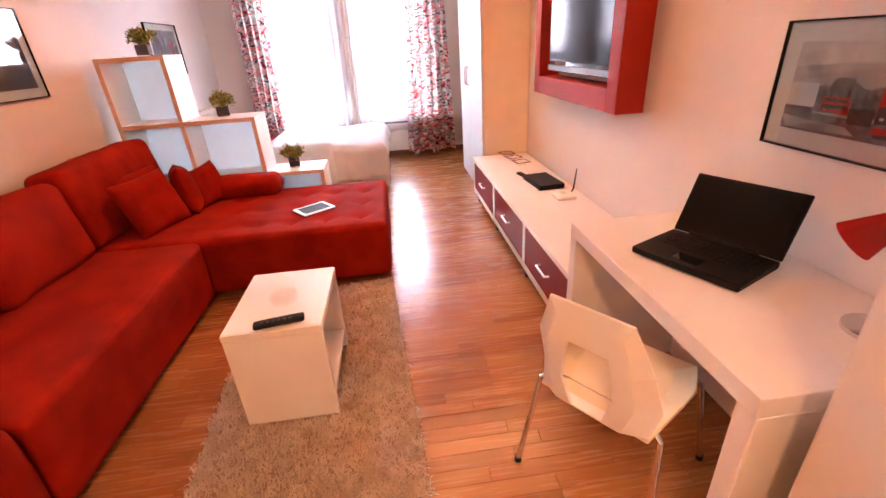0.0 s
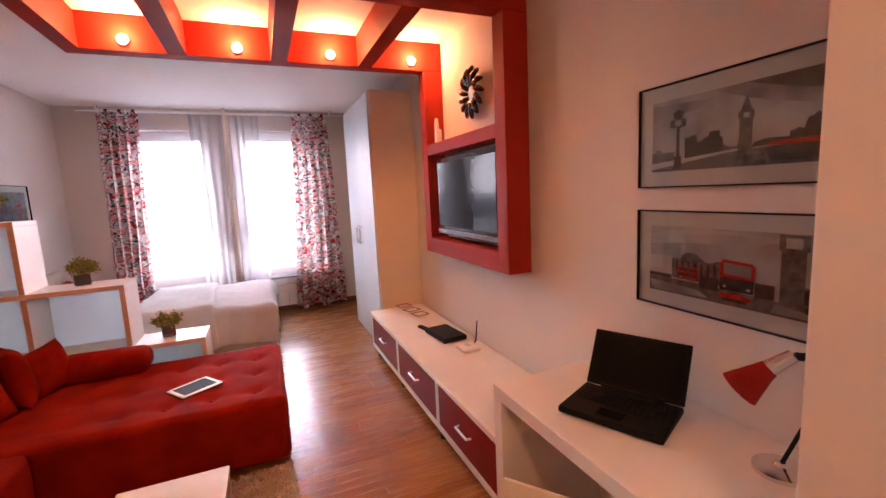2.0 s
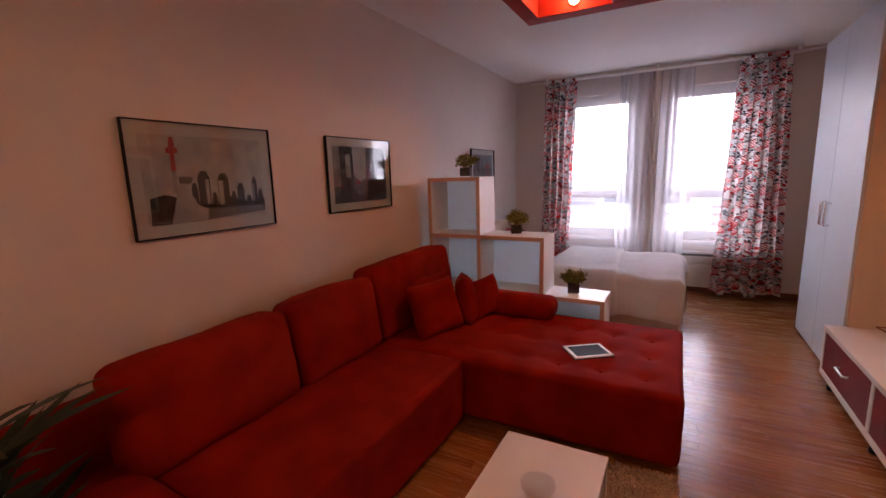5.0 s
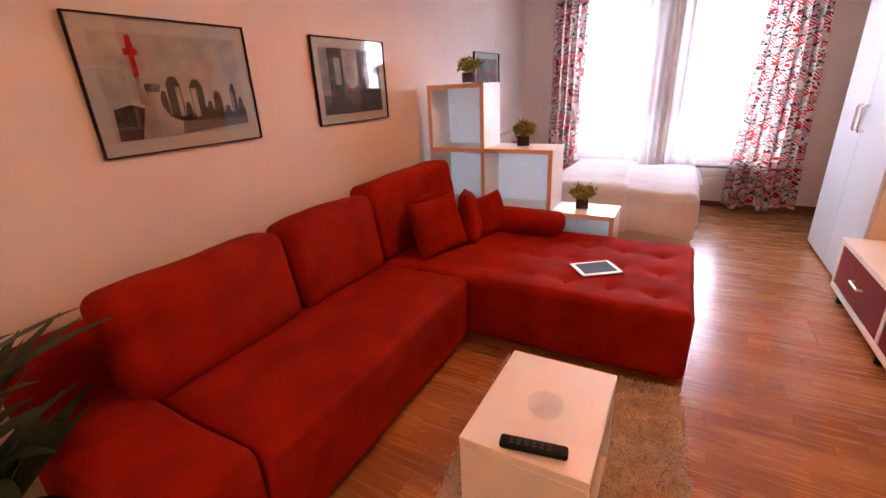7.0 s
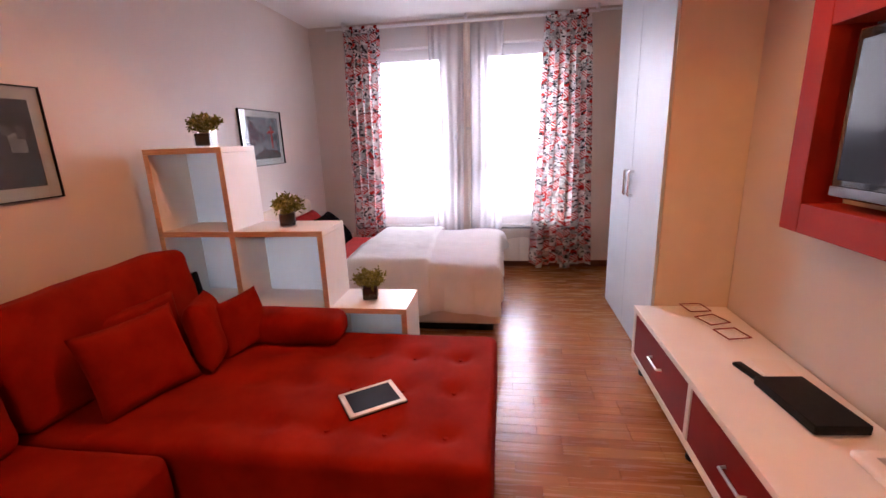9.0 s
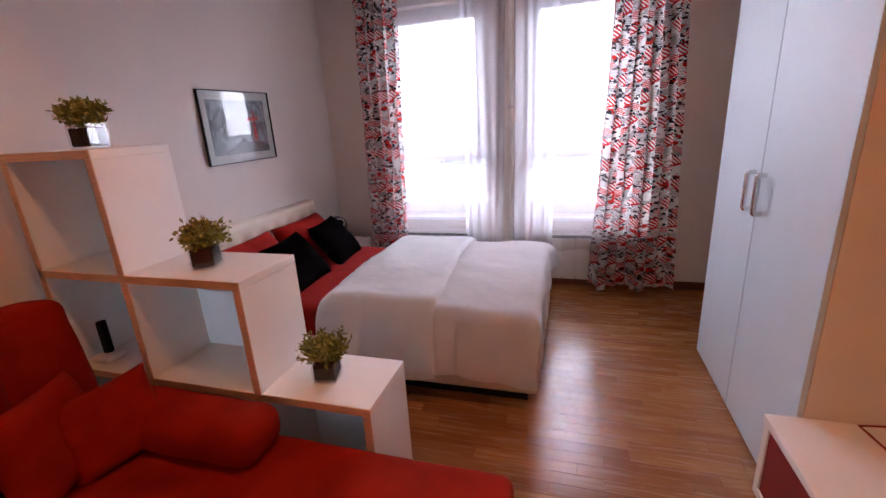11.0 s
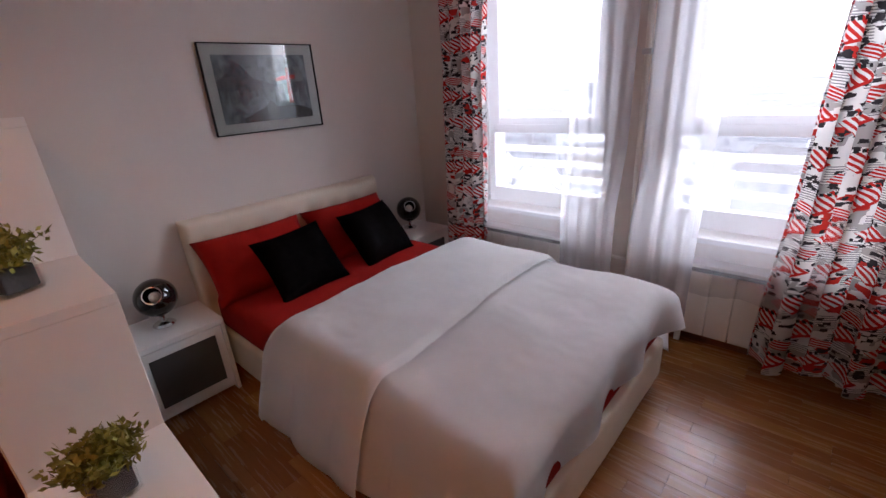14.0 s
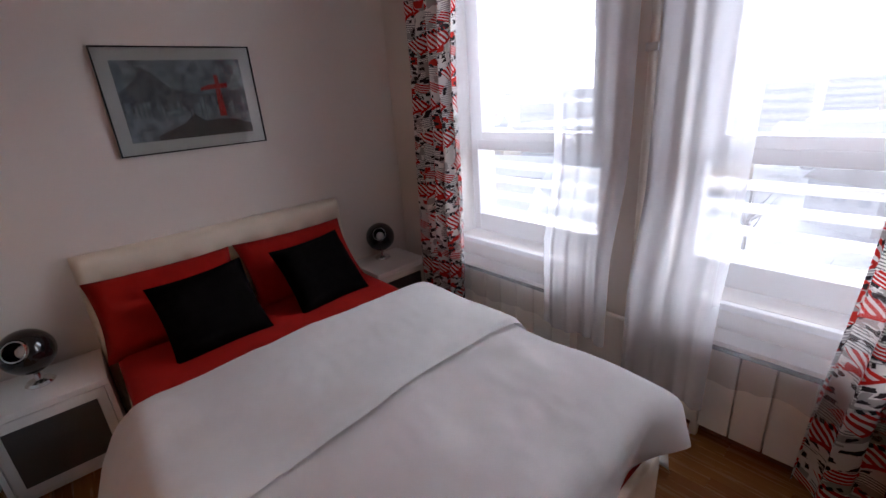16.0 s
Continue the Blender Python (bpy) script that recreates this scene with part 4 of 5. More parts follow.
def chaise_block():
    b = soft_box(-1.70, CX, CY0, CY1, 0.03, SZ, 0.045, 0.012, 0.006, 44, 3.0)
    tufts = [(x, y) for x in (-0.72, -0.48, -0.24, 0.0, 0.24) for y in (3.26, 3.56, 3.86)]
    for v in b.verts:
        if v.co.z > SZ - 0.02:
            for x, y in tufts:
                d = math.hypot(v.co.x - x, v.co.y - y)
                v.co.z -= 0.038 * math.exp(-(d / 0.05) ** 2)
    return b, tufts


cb, tufts = chaise_block()
part("chaise", cb, SUEDE, sofa)
for x, y in tufts:
    part("button", lathe([(0.006, 0), (0.011, 0.004), (0.007, 0.009)], (x, y, SZ - 0.024), 12), SUEDE, sofa)
part("back_frame", soft_box(XL + 0.02, -1.58, 1.24, CY1, 0.03, 0.74, 0.05, 0.0, 0.006, 18, 4.0), SUEDE, sofa)


def back_cushion(y0, y1, z1, seed, x0=-1.66, lean=9, t=0.23):
    w, h = y1 - y0, z1 - SZ + 0.01
    b = soft_box(-t / 2, t / 2, -w / 2, w / 2, 0, h, 0.06, 0.012, 0.014, 18, seed)
    for v in b.verts:
        v.co.x += 0.03 * (1 - (2 * v.co.y / w) ** 2) * (1 - (2 * v.co.z / h - 1) ** 2)
    return moved(b, Matrix.Translation((x0 + 0.20, (y0 + y1) / 2, SZ - 0.012)) @ Matrix.Rotation(radians(-lean), 4, "Y"))


part("back_cushion", back_cushion(1.50, 2.32, 0.885, 5.0), SUEDE, sofa)
part("back_cushion", back_cushion(2.34, 3.04, 0.90, 6.0), SUEDE, sofa)
part("back_cushion", back_cushion(3.06, 4.12, 0.95, 7.0), SUEDE, sofa)
part("bolster", soft_box(-1.10, -0.44, 3.90, 4.13, SZ - 0.002, SZ + 0.165, 0.07, 0.01, 0.006, 16, 8.0), SUEDE, sofa)
for x in (-1.6, -0.85, 0.3):
    for y in (3.2, 4.0):
        part("foot", box(x - 0.025, x + 0.025, y - 0.025, y + 0.025, 0.001, 0.034, 0.004), BLACK, sofa)
for y in (1.34, 2.3):
    for x in (-1.6, -0.85):
        part("foot", box(x - 0.025, x + 0.025, y - 0.025, y + 0.025, 0.001, 0.034, 0.004), BLACK, sofa)


def loose(name, w, h, t, at, rz, lean, material, label, category, group, seed, spin=0):
    root = thing(name, at, label, category, group)
    m = Matrix.Translation(at) @ Matrix.Rotation(radians(rz), 4, "Z") @ Matrix.Rotation(radians(lean), 4, "X") @ Matrix.Rotation(radians(spin), 4, "Y")
    part("cover", pillow(w, h, t, m, seed=seed), material, root, smooth=80)


for w, at, rz, lean, spin, lab in ((0.42, (-1.09, 3.38, SZ), 66, -22, -3, "red suede square cushion leaning in the sofa corner"), (0.40, (-1.27, 3.58, SZ), 62, -14, -4, "red suede square cushion leaning behind another"),
                                   (0.38, (-1.04, 3.74, SZ), 118, -10, 6, "red suede square cushion standing on edge between others"), (0.33, (-0.95, 3.88, SZ), 66, -14, -6, "red suede square cushion propped against the bolster")):
    loose("throw_cushion", w, w * 0.94, 0.15, at, rz, lean, SUEDE, lab, "cushion", "red cushions on the sofa", w * 10 + rz, spin)

tb = thing("tablet", (-0.1, 3.46, SZ), "white-framed tablet computer lying on the chaise", "tablet")
mt = Matrix.Translation((-0.105, 3.445, SZ + 0.012)) @ Matrix.Rotation(radians(36), 4, "Z")
part("casing", moved(box(-0.125, 0.125, -0.095, 0.095, 0, 0.009, 0.004), mt), WHITE, tb)
part("screen", moved(box(-0.102, 0.102, -0.074, 0.074, 0.0092, 0.0102, 0), mt), TABSCREEN, tb)
part("rear_cover", moved(box(-0.128, 0.128, -0.098, 0.098, -0.004, -0.0005, 0.001), mt), BLACK, tb)

# ---- coffee table, rug ----
ct = thing("coffee_table", (-0.04, 2.1, 0.02), "small white waterfall coffee table with open sides", "table")
part("tabletop", box(-0.238, 0.158, 1.85, 2.367, 0.467, 0.497, 0.003), WHITE, ct)
part("end_panel", box(-0.236, 0.156, 1.85, 1.88, 0.022, 0.466, 0.003), WHITE, ct)
part("end_panel", box(-0.236, 0.156, 2.337, 2.367, 0.022, 0.466, 0.003), WHITE, ct)
part("shelf", box(-0.234, 0.154, 1.881, 2.336, 0.11, 0.135, 0.003), WHITE, ct)
RX0, RX1, RY0, RY1 = -0.49, 0.412, 0.95, 3.02
rug = thing("shag_rug", ((RX0 + RX1) / 2, 2.0, 0.001), "beige long-pile shag rug on the wooden floor", "rug")
rug_turn = Matrix.Translation((-0.02, 3.0, 0)) @ Matrix.Rotation(radians(4.0), 4, "Z") @ Matrix.Translation((0.02, -3.0, 0))
part("backing", moved(box(RX0, RX1, RY0, RY1, 0.002, 0.012, 0.004), rug_turn), RUGBASE, rug)
rr = random.Random(8)
vs, fs = [], []
for _ in range(26000):
    x, y = rr.uniform(RX0, RX1), rr.uniform(RY0, RY1)
    a, l, w = rr.uniform(0, math.tau), rr.uniform(0.012, 0.035), 0.0035
    if -0.25 < x < 0.17 and 1.84 < y < 1.89 or -0.25 < x < 0.17 and 2.33 < y < 2.38:
        continue
    dx, dy, h = math.cos(a) * l, math.sin(a) * l, rr.uniform(0.010, 0.024)
    k = len(vs)
    vs += [(x - dy / l * w, y + dx / l * w, 0.011), (x + dy / l * w, y - dx / l * w, 0.011), (x + dx * 0.5 + dy / l * w * 0.8, y + dy * 0.5 - dx / l * w * 0.8, 0.011 + h), (x + dx * 0.5 - dy / l * w * 0.8, y + dy * 0.5 + dx / l * w * 0.8, 0.011 + h), (x + dx, y + dy, 0.011 + h * 0.7)]
    fs += [(k, k + 1, k + 2, k + 3), (k + 3, k + 2, k + 4)]
me = bpy.data.meshes.new("pile")
me.from_pydata([rug_turn @ Vector(p) - ORIGIN[rug.name] for p in vs], [], fs)
me.materials.append(RUG)
pile = new("pile", me)
pile.parent = rug
tagged(pile, kind="stuff")

KEYGREY = mat("dark_grey_rubber", (0.03, 0.03, 0.032), 0.6, vary=0.1, scale=30)
ash = thing("ashtray", (-0.028, 2.071, 0.497), "round clear glass ashtray on the coffee table", "ashtray")
part("bowl", lathe([(0.0, 0.0), (0.048, 0.001), (0.058, 0.012), (0.062, 0.035), (0.056, 0.036), (0.048, 0.014), (0.0, 0.010)], (-0.028, 2.071, 0.498), 24), CLEAR, ash)
rem = thing("remote_control", (-0.03, 1.95, 0.497), "black plastic remote control lying on the coffee table", "remote control")
mr = Matrix.Translation((-0.015, 1.90, 0.498)) @ Matrix.Rotation(radians(10), 4, "Z")
part("body", moved(soft_box(-0.10, 0.10, -0.022, 0.022, 0, 0.022, 0.009, 0.002, 0, 8), mr), BLACK, rem)
for i in range(6):
    for j in range(3):
        part("button", moved(box(-0.07 + i * 0.022, -0.058 + i * 0.022, -0.014 + j * 0.011, -0.007 + j * 0.011, 0.0215, 0.0245, 0.001, 1), mr), KEYGREY, rem)

# ---- chair ----
ch = thing("desk_chair", (1.28, 1.55, 0), "white moulded plastic chair with faceted back and chrome legs", "chair")
M = Matrix.Translation((1.212, 1.445, 0)) @ Matrix.Rotation(radians(-53.6), 4, "Z")
E3 = lambda *p: M @ Vector(p)


def shell(rings, material, name, closed, label="", thick=0.009):
    """A faceted moulded shell between rings of corners; closed fills the innermost ring."""
    b = bmesh.new()
    vr = [[b.verts.new(p) for p in ring] for ring in rings]
    for p, q in zip(vr, vr[1:]):
        for i in range(len(p)):
            j = (i + 1) % len(p)
            b.faces.new((p[i], p[j], q[j], q[i]))
    if closed:
        b.faces.new(vr[-1])
    bmesh.ops.recalc_face_normals(b, faces=b.faces)
    bmesh.ops.solidify(b, geom=list(b.faces), thickness=thick)
    bmesh.ops.bevel(b, geom=[e for e in b.edges if e.calc_face_angle(0) > 1.2], offset=0.002, segments=2, affect="EDGES")
    return part(name, moved(b, M), material, ch, label, smooth=12)


def mirrored(half):
    """Closes a ring from its corners on one side, top to bottom."""
    return [(x, y, z) for x, y, z in half] + [(-x, y, z) for x, y, z in reversed(half)]


shell([mirrored([(0.125, -0.270, 0.822), (0.182, -0.228, 0.665), (0.200, -0.165, 0.50), (0.182, -0.190, 0.412)]),
       mirrored([(0.100, -0.272, 0.770), (0.135, -0.258, 0.655), (0.140, -0.228, 0.515), (0.110, -0.225, 0.412)]),
       mirrored([(0.062, -0.262, 0.682), (0.076, -0.258, 0.610), (0.084, -0.246, 0.528), (0.052, -0.232, 0.425)])], CHAIRW, "backrest", False)
shell([[(-0.182, -0.200, 0.411), (-0.212, -0.06, 0.462), (-0.222, 0.04, 0.466), (-0.18, 0.185, 0.446), (0.18, 0.185, 0.446), (0.222, 0.04, 0.466), (0.212, -0.06, 0.462), (0.182, -0.200, 0.411)],
       [(-0.110, -0.130, 0.424), (-0.145, -0.04, 0.428), (-0.150, 0.04, 0.430), (-0.125, 0.13, 0.436), (0.125, 0.13, 0.436), (0.150, 0.04, 0.430), (0.145, -0.04, 0.428), (0.110, -0.130, 0.424)]], CHAIRWARM, "seat", True, "upper face of the moulded seat, cream for the warm light on it")
for sx in (-1, 1):
    for ys in (-1, 1):
        foot = (sx * 0.245, ys * 0.24)
        leg = part("leg", tube([E3(sx * 0.12, ys * 0.13, 0.415), E3(sx * 0.185, ys * 0.15, 0.415), E3(sx * 0.205, ys * 0.165, 0.400), E3(*foot, 0.012)], 0.010, 12), CHROME, ch)
        part("rubber_foot", tube([E3(*foot, 0.001), E3(*foot, 0.02)], 0.013, 10), BLACK, leg)
for y in (-0.13, 0.13):
    part("cross_bar", tube([E3(-0.12, y, 0.415), E3(0.12, y, 0.415)], 0.009, 8), CHROME, ch)

# ---- on the desk ----
lp = thing("laptop", (1.56, 1.62, DZ), "open black laptop with a dark screen on the desk", "laptop")
ML = Matrix.Translation((1.543, 1.592, DZ)) @ Matrix.Rotation(radians(-65), 4, "Z")
part("base", moved(box(-0.185, 0.185, -0.13, 0.125, 0.004, 0.03, 0.006), ML), BLACK, lp)
key_mesh = None
for i in range(14):
    for j in range(5):
        at = Vector((-0.151 + i * 0.023, -0.011 + j * 0.023, 0.0316))
        if key_mesh is None:
            key_mesh = part("key", moved(box(-0.009, 0.009, -0.009, 0.009, -0.0014, 0.0014, 0), Matrix.Translation(ORIGIN[lp.name])), BLACK, lp)
            key = key_mesh
        else:
            key = new("key", key_mesh.data)
            key.parent = lp
        key.matrix_local = Matrix.Translation(-ORIGIN[lp.name]) @ ML @ Matrix.Translation(at)
part("touchpad", moved(box(-0.05, 0.04, -0.105, -0.05, 0.0302, 0.0312, 0), ML), GLOSSBLACK, lp)
MS = ML @ Matrix.Translation((0, 0.125, 0.03)) @ Matrix.Rotation(radians(-27), 4, "X")
part("lid", moved(box(-0.185, 0.185, 0, 0.014, 0.0, 0.228, 0.005), MS), BLACK, lp)
part("screen", moved(box(-0.17, 0.17, -0.0015, -0.0005, 0.022, 0.213, 0), MS), mat("matt_screen", (0.005, 0.005, 0.005), 0.4, vary=0.2, scale=3, spec=0.15), lp)
part("hinge", moved(tube([(-0.12, 0.126, 0.03), (0.12, 0.126, 0.03)], 0.008, 8), ML), BLACK, lp)
for x in (-0.15, 0.15):
    part("foot", moved(box(x - 0.015, x + 0.015, -0.11, 0.1, 0.0005, 0.0045, 0.001), ML), BLACK, lp)
dl = thing("desk_lamp", (1.76, 1.10, DZ), "small red and chrome desk lamp with a jointed arm", "lamp")
part("base", lathe([(0.07, 0.0), (0.07, 0.012), (0.02, 0.022), (0.012, 0.03)], (1.70, 1.14, DZ), 24), CHROME, dl)
part("arm", tube([(1.70, 1.14, DZ + 0.02), (1.77, 1.10, DZ + 0.2), (1.79, 1.115, DZ + 0.33)], 0.006, 8), BLACK, dl)
part("joint", tube([(1.79, 1.115, DZ + 0.335), (1.755, 1.15, DZ + 0.335)], 0.012, 10), BLACK, dl)
part("neck", tube([(1.76, 1.155, DZ + 0.335), (1.725, 1.20, DZ + 0.285)], [0.02, 0.026], 18), CHROME, dl)
sh = tube([(1.727, 1.198, DZ + 0.288), (1.715, 1.212, DZ + 0.27), (1.682, 1.255, DZ + 0.21)], [0.026, 0.032, 0.058], 24, cap=False)
bmesh.ops.solidify(sh, geom=list(sh.faces), thickness=0.003)
part("shade", sh, mat("red_enamel", (0.55, 0.02, 0.015), 0.25, vary=0.03, scale=6, coat=0.5), dl, "glossy red cone shade")

# ---- on the bench ----
stb = thing("set_top_box", (1.66, 3.55, BZ), "flat black set-top box lying on the bench", "set-top box")
mb = Matrix.Translation((1.655, 3.54, BZ)) @ Matrix.Rotation(radians(5), 4, "Z")
part("body", moved(box(-0.10, 0.10, -0.17, 0.17, 0.004, 0.042, 0.005), mb), BLACK, stb)
part("feet", moved(box(-0.08, 0.08, -0.15, 0.15, 0.0005, 0.0045, 0.001), mb), BLACK, stb)
rc = thing("remote_control", (1.56, 3.80, BZ), "slim black remote control on the bench", "remote control")
part("body", moved(soft_box(-0.022, 0.022, -0.085, 0.085, 0.0, 0.02, 0.008, 0, 0, 8), Matrix.Translation((1.57, 3.79, BZ)) @ Matrix.Rotation(radians(12), 4, "Z")), BLACK, rc)
pap = thing("leaflet", (1.70, 3.80, BZ), "cream paper leaflet lying on the bench", "paper")
part("sheet", moved(box(-0.07, 0.07, -0.10, 0.10, 0.0005, 0.004, 0.001), Matrix.Translation((1.705, 3.83, BZ)) @ Matrix.Rotation(radians(-6), 4, "Z")), ENAMEL, pap)
ro = thing("wireless_router", (1.68, 3.18, BZ), "small white wireless router with a dark antenna", "router")
part("body", soft_box(1.615, 1.755, 3.11, 3.27, BZ + 0.002, BZ + 0.032, 0.012, 0.004, 0, 10), WHITE, ro)
part("antenna", tube([(1.76, 3.235, BZ + 0.02), (1.775, 3.235, BZ + 0.04), (1.785, 3.225, BZ + 0.19)], [0.006, 0.006, 0.004], 8), BLACK, ro)
part("label_plate", box(1.66, 1.70, 3.16, 3.22, BZ + 0.036, BZ + 0.039, 0.001), STEEL, ro)
for k, (x, y, a) in enumerate(((1.615, 4.50, 8), (1.635, 4.32, 20), (1.655, 4.14, 12))):
    g = thing("serving_tray", (x, y, BZ), "small red-rimmed glass dish resting on the bench", "dish", "glass dishes in a row on the bench")
    mg = Matrix.Translation((x, y, BZ)) @ Matrix.Rotation(radians(a), 4, "Z")
    dish = box(-0.058, 0.058, -0.058, 0.058, 0.0005, 0.034, 0.004)
    for v in dish.verts:
        v.co.x, v.co.y = v.co.x * (0.62 + 11 * v.co.z), v.co.y * (0.62 + 11 * v.co.z)
    part("bowl", moved(dish, mg), CLEAR, g)
    rim = bmesh.new()
    for q in ((-0.064, -0.057, -0.064, 0.064), (0.057, 0.064, -0.064, 0.064), (-0.057, 0.057, -0.064, -0.057), (-0.057, 0.057, 0.057, 0.064)):
        box(*q, 0.0345, 0.040, 0.002, bm=rim)
    part("rim", moved(rim, mg), REDGLOSS, g)

# ---- stepped shelf ----
S0, S1, S2, S3 = -1.645, -1.142, -0.587, -0.113
SY0, SY1 = 4.174, 4.52
Z1, Z2, Z3, T = 0.562, 1.037, 1.532, 0.032
sf = thing("stepped_shelf", (-0.9, 4.35, 0), "white stepped cube shelf with birch edges and frosted backs", "shelf")


def board(name, x0, x1, z0, z1):
    b = part(name, box(x0, x1, SY0 + 0.004, SY1, z0, z1, 0.002), WHITE, sf)
    part("edge_band", box(x0, x1, SY0, SY0 + 0.0035, z0, z1, 0.0005, 1), EDGE, b, "birch edge band")


board("upright", S0, S0 + T, 0.001, Z3 - T - 0.001)
board("upright", S1 - T, S1, Z2 + 0.001, Z3 - T - 0.001)
board("upright", S1 - T, S1, 0.001, Z2 - T - 0.001)
board("upright", S2 - T, S2, 0.001, Z2 - T - 0.001)
board("upright", S3 - T, S3, 0.001, Z1 - T - 0.001)
board("shelf_board", S0, S1, Z3 - T, Z3)
board("shelf_board", S0, S2, Z2 - T, Z2)
board("shelf_board", S0 + T + 0.001, S1 - T - 0.001, Z1 - T, Z1)
board("shelf_board", S1 + 0.001, S2 - T - 0.001, Z1 - T, Z1)
board("shelf_board", S2 + 0.001, S3, Z1 - T, Z1)
board("shelf_board", S0 + T + 0.001, S1 - T - 0.001, 0.05, 0.08)
for x0, x1, z0, z1 in ((S0 + T, S1 - T, Z2, Z3 - T), (S0 + T, S1 - T, Z1, Z2 - T), (S1, S2 - T, Z1, Z2 - T), (S0 + T, S1 - T, 0.08, Z1 - T), (S1, S2 - T, 0.05, Z1 - T), (S2, S3 - T, 0.05, Z1 - T)):
    part("back_pane", box(x0 + 0.002, x1 - 0.002, SY1 - 0.03, SY1 - 0.022, z0 + 0.002, z1 - 0.002, 0.001), FROST, sf, "frosted glass back")
ph = thing("cordless_phone", (-1.52, 4.27, Z1), "black cordless telephone standing in its white base", "telephone")
part("cradle", soft_box(-1.57, -1.47, 4.22, 4.32, Z1 + 0.001, Z1 + 0.03, 0.012, 0, 0, 8), WHITE, ph)
part("handset", moved(soft_box(-0.024, 0.024, -0.014, 0.014, 0, 0.16, 0.010, 0, 0, 8), Matrix.Translation((-1.52, 4.275, Z1 + 0.028)) @ Matrix.Rotation(radians(-12), 4, "X") @ Matrix.Rotation(radians(-18), 4, "Y")), BLACK, ph)


def potted_plant(x, y, z, seed, rz):
    """A glass cube of black pebbles with a tuft of small-leaved greenery."""
    root = thing("potted_plant", (x, y, z), "small bushy yellow-green plant in a glass cube of black pebbles", "plant", "small plants on the stepped shelf")
    r = random.Random(seed)
    R = Matrix.Translation((x, y, z)) @ Matrix.Rotation(radians(rz), 4, "Z")
    g = bmesh.new()
    for q in ((-0.05, -0.046, -0.05, 0.05), (0.046, 0.05, -0.05, 0.05), (-0.046, 0.046, -0.05, -0.046), (-0.046, 0.046, 0.046, 0.05)):
        box(*q, 0.001, 0.10, 0.001, bm=g)
    box(-0.046, 0.046, -0.046, 0.046, 0.001, 0.008, 0.001, bm=g)
    part("glass_cube", moved(g, R), CLEAR, root)
    part("pebbles", moved(box(-0.0445, 0.0445, -0.0445, 0.0445, 0.010, 0.084, 0.006), R), SOIL, root)
    st, lf = bmesh.new(), bmesh.new()
    for k in range(52):
        a, s = r.uniform(0, math.tau), r.uniform(0.15, 1.0)
        tip = Vector((math.cos(a) * 0.10 * s, math.sin(a) * 0.10 * s, 0.105 + 0.085 * r.uniform(0.35, 1.0) * (1.15 - 0.55 * s)))
        base = Vector((math.cos(a) * 0.025 * s, math.sin(a) * 0.025 * s, 0.082))
        mid = (base + tip) / 2 + Vector((0, 0, 0.015))
        tube([base, mid, tip], 0.0012, 4, st)
        for j in range(20):
            t = r.uniform(0.45, 1.06)
            p = base.lerp(tip, t) + Vector((r.gauss(0, 0.011), r.gauss(0, 0.011), r.gauss(0, 0.010)))
            d = Vector((r.gauss(0, 1), r.gauss(0, 1), r.gauss(0.3, 0.8))).normalized()
            n = d.orthogonal().normalized()
            n.rotate(Matrix.Rotation(r.uniform(0, 6.28), 3, d))
            l, w = r.uniform(0.020, 0.036), r.uniform(0.0045, 0.0085)
            q = [lf.verts.new(p), lf.verts.new(p + d * l * 0.5 + n * w), lf.verts.new(p + d * l), lf.verts.new(p + d * l * 0.5 - n * w)]
            lf.faces.new(q)
    part("stem", moved(st, R), LEAF, root)
    part("foliage", moved(lf, R), LEAF, root)


potted_plant(-1.335, 4.33, Z3, 11, 10)
potted_plant(-0.87, 4.33, Z2, 12, 24)
potted_plant(-0.38, 4.34, Z1, 13, 14)

# ---- bed ----
BDX, BDY0, BDY1 = 0.43, 5.055, 6.395
bed = thing("bed", (-0.6, 5.7, 0), "double bed with a tufted cream headboard and upholstered base", "bed")
part("base", soft_box(-1.62, BDX, BDY0, BDY1, 0.075, 0.30, 0.025, 0, 0.003, 14, 1.0), CREAM, bed)
part("plinth", box(-1.55, BDX - 0.06, BDY0 + 0.06, BDY1 - 0.06, 0.001, 0.078, 0.002), BLACK, bed)


def head(u, v):
    y, z = 5.022 + 1.395 * u, 0.10 + 0.832 * v
    d = 0.0
    for zz in (0.44, 0.61, 0.78):
        for c0 in range(8):
            yy = 5.022 + 1.395 * ((c0 + 0.5) / 8)
            d += 0.028 * math.exp(-((y - yy) ** 2 + (z - zz) ** 2) / 0.0022)
    e = min(u, 1 - u) * 1.395
    e2 = (1 - v) * 0.83
    rnd = 0.03 * (max(0, 1 - e / 0.03) ** 2 + max(0, 1 - e2 / 0.03) ** 2)
    return (-1.655 - d - rnd - 0.035 * v, y, z)


hb = sheet(70, 44, head)
ret = bmesh.ops.extrude_face_region(hb, geom=list(hb.faces))
for v in [g for g in ret["geom"] if isinstance(g, bmesh.types.BMVert)]:
    v.co.x = XL + 0.003
part("headboard", hb, CREAM, bed, "tufted cream headboard", smooth=50)
mtt = thing("mattress", (-0.6, 5.7, 0.30), "mattress under a fitted red cotton sheet", "mattress")
part("fitted_sheet", soft_box(-1.625, BDX - 0.015, BDY0 + 0.012, BDY1 - 0.012, 0.298, 0.505, 0.045, 0.008, 0.004, 20, 2.0), REDCLOTH, mtt)


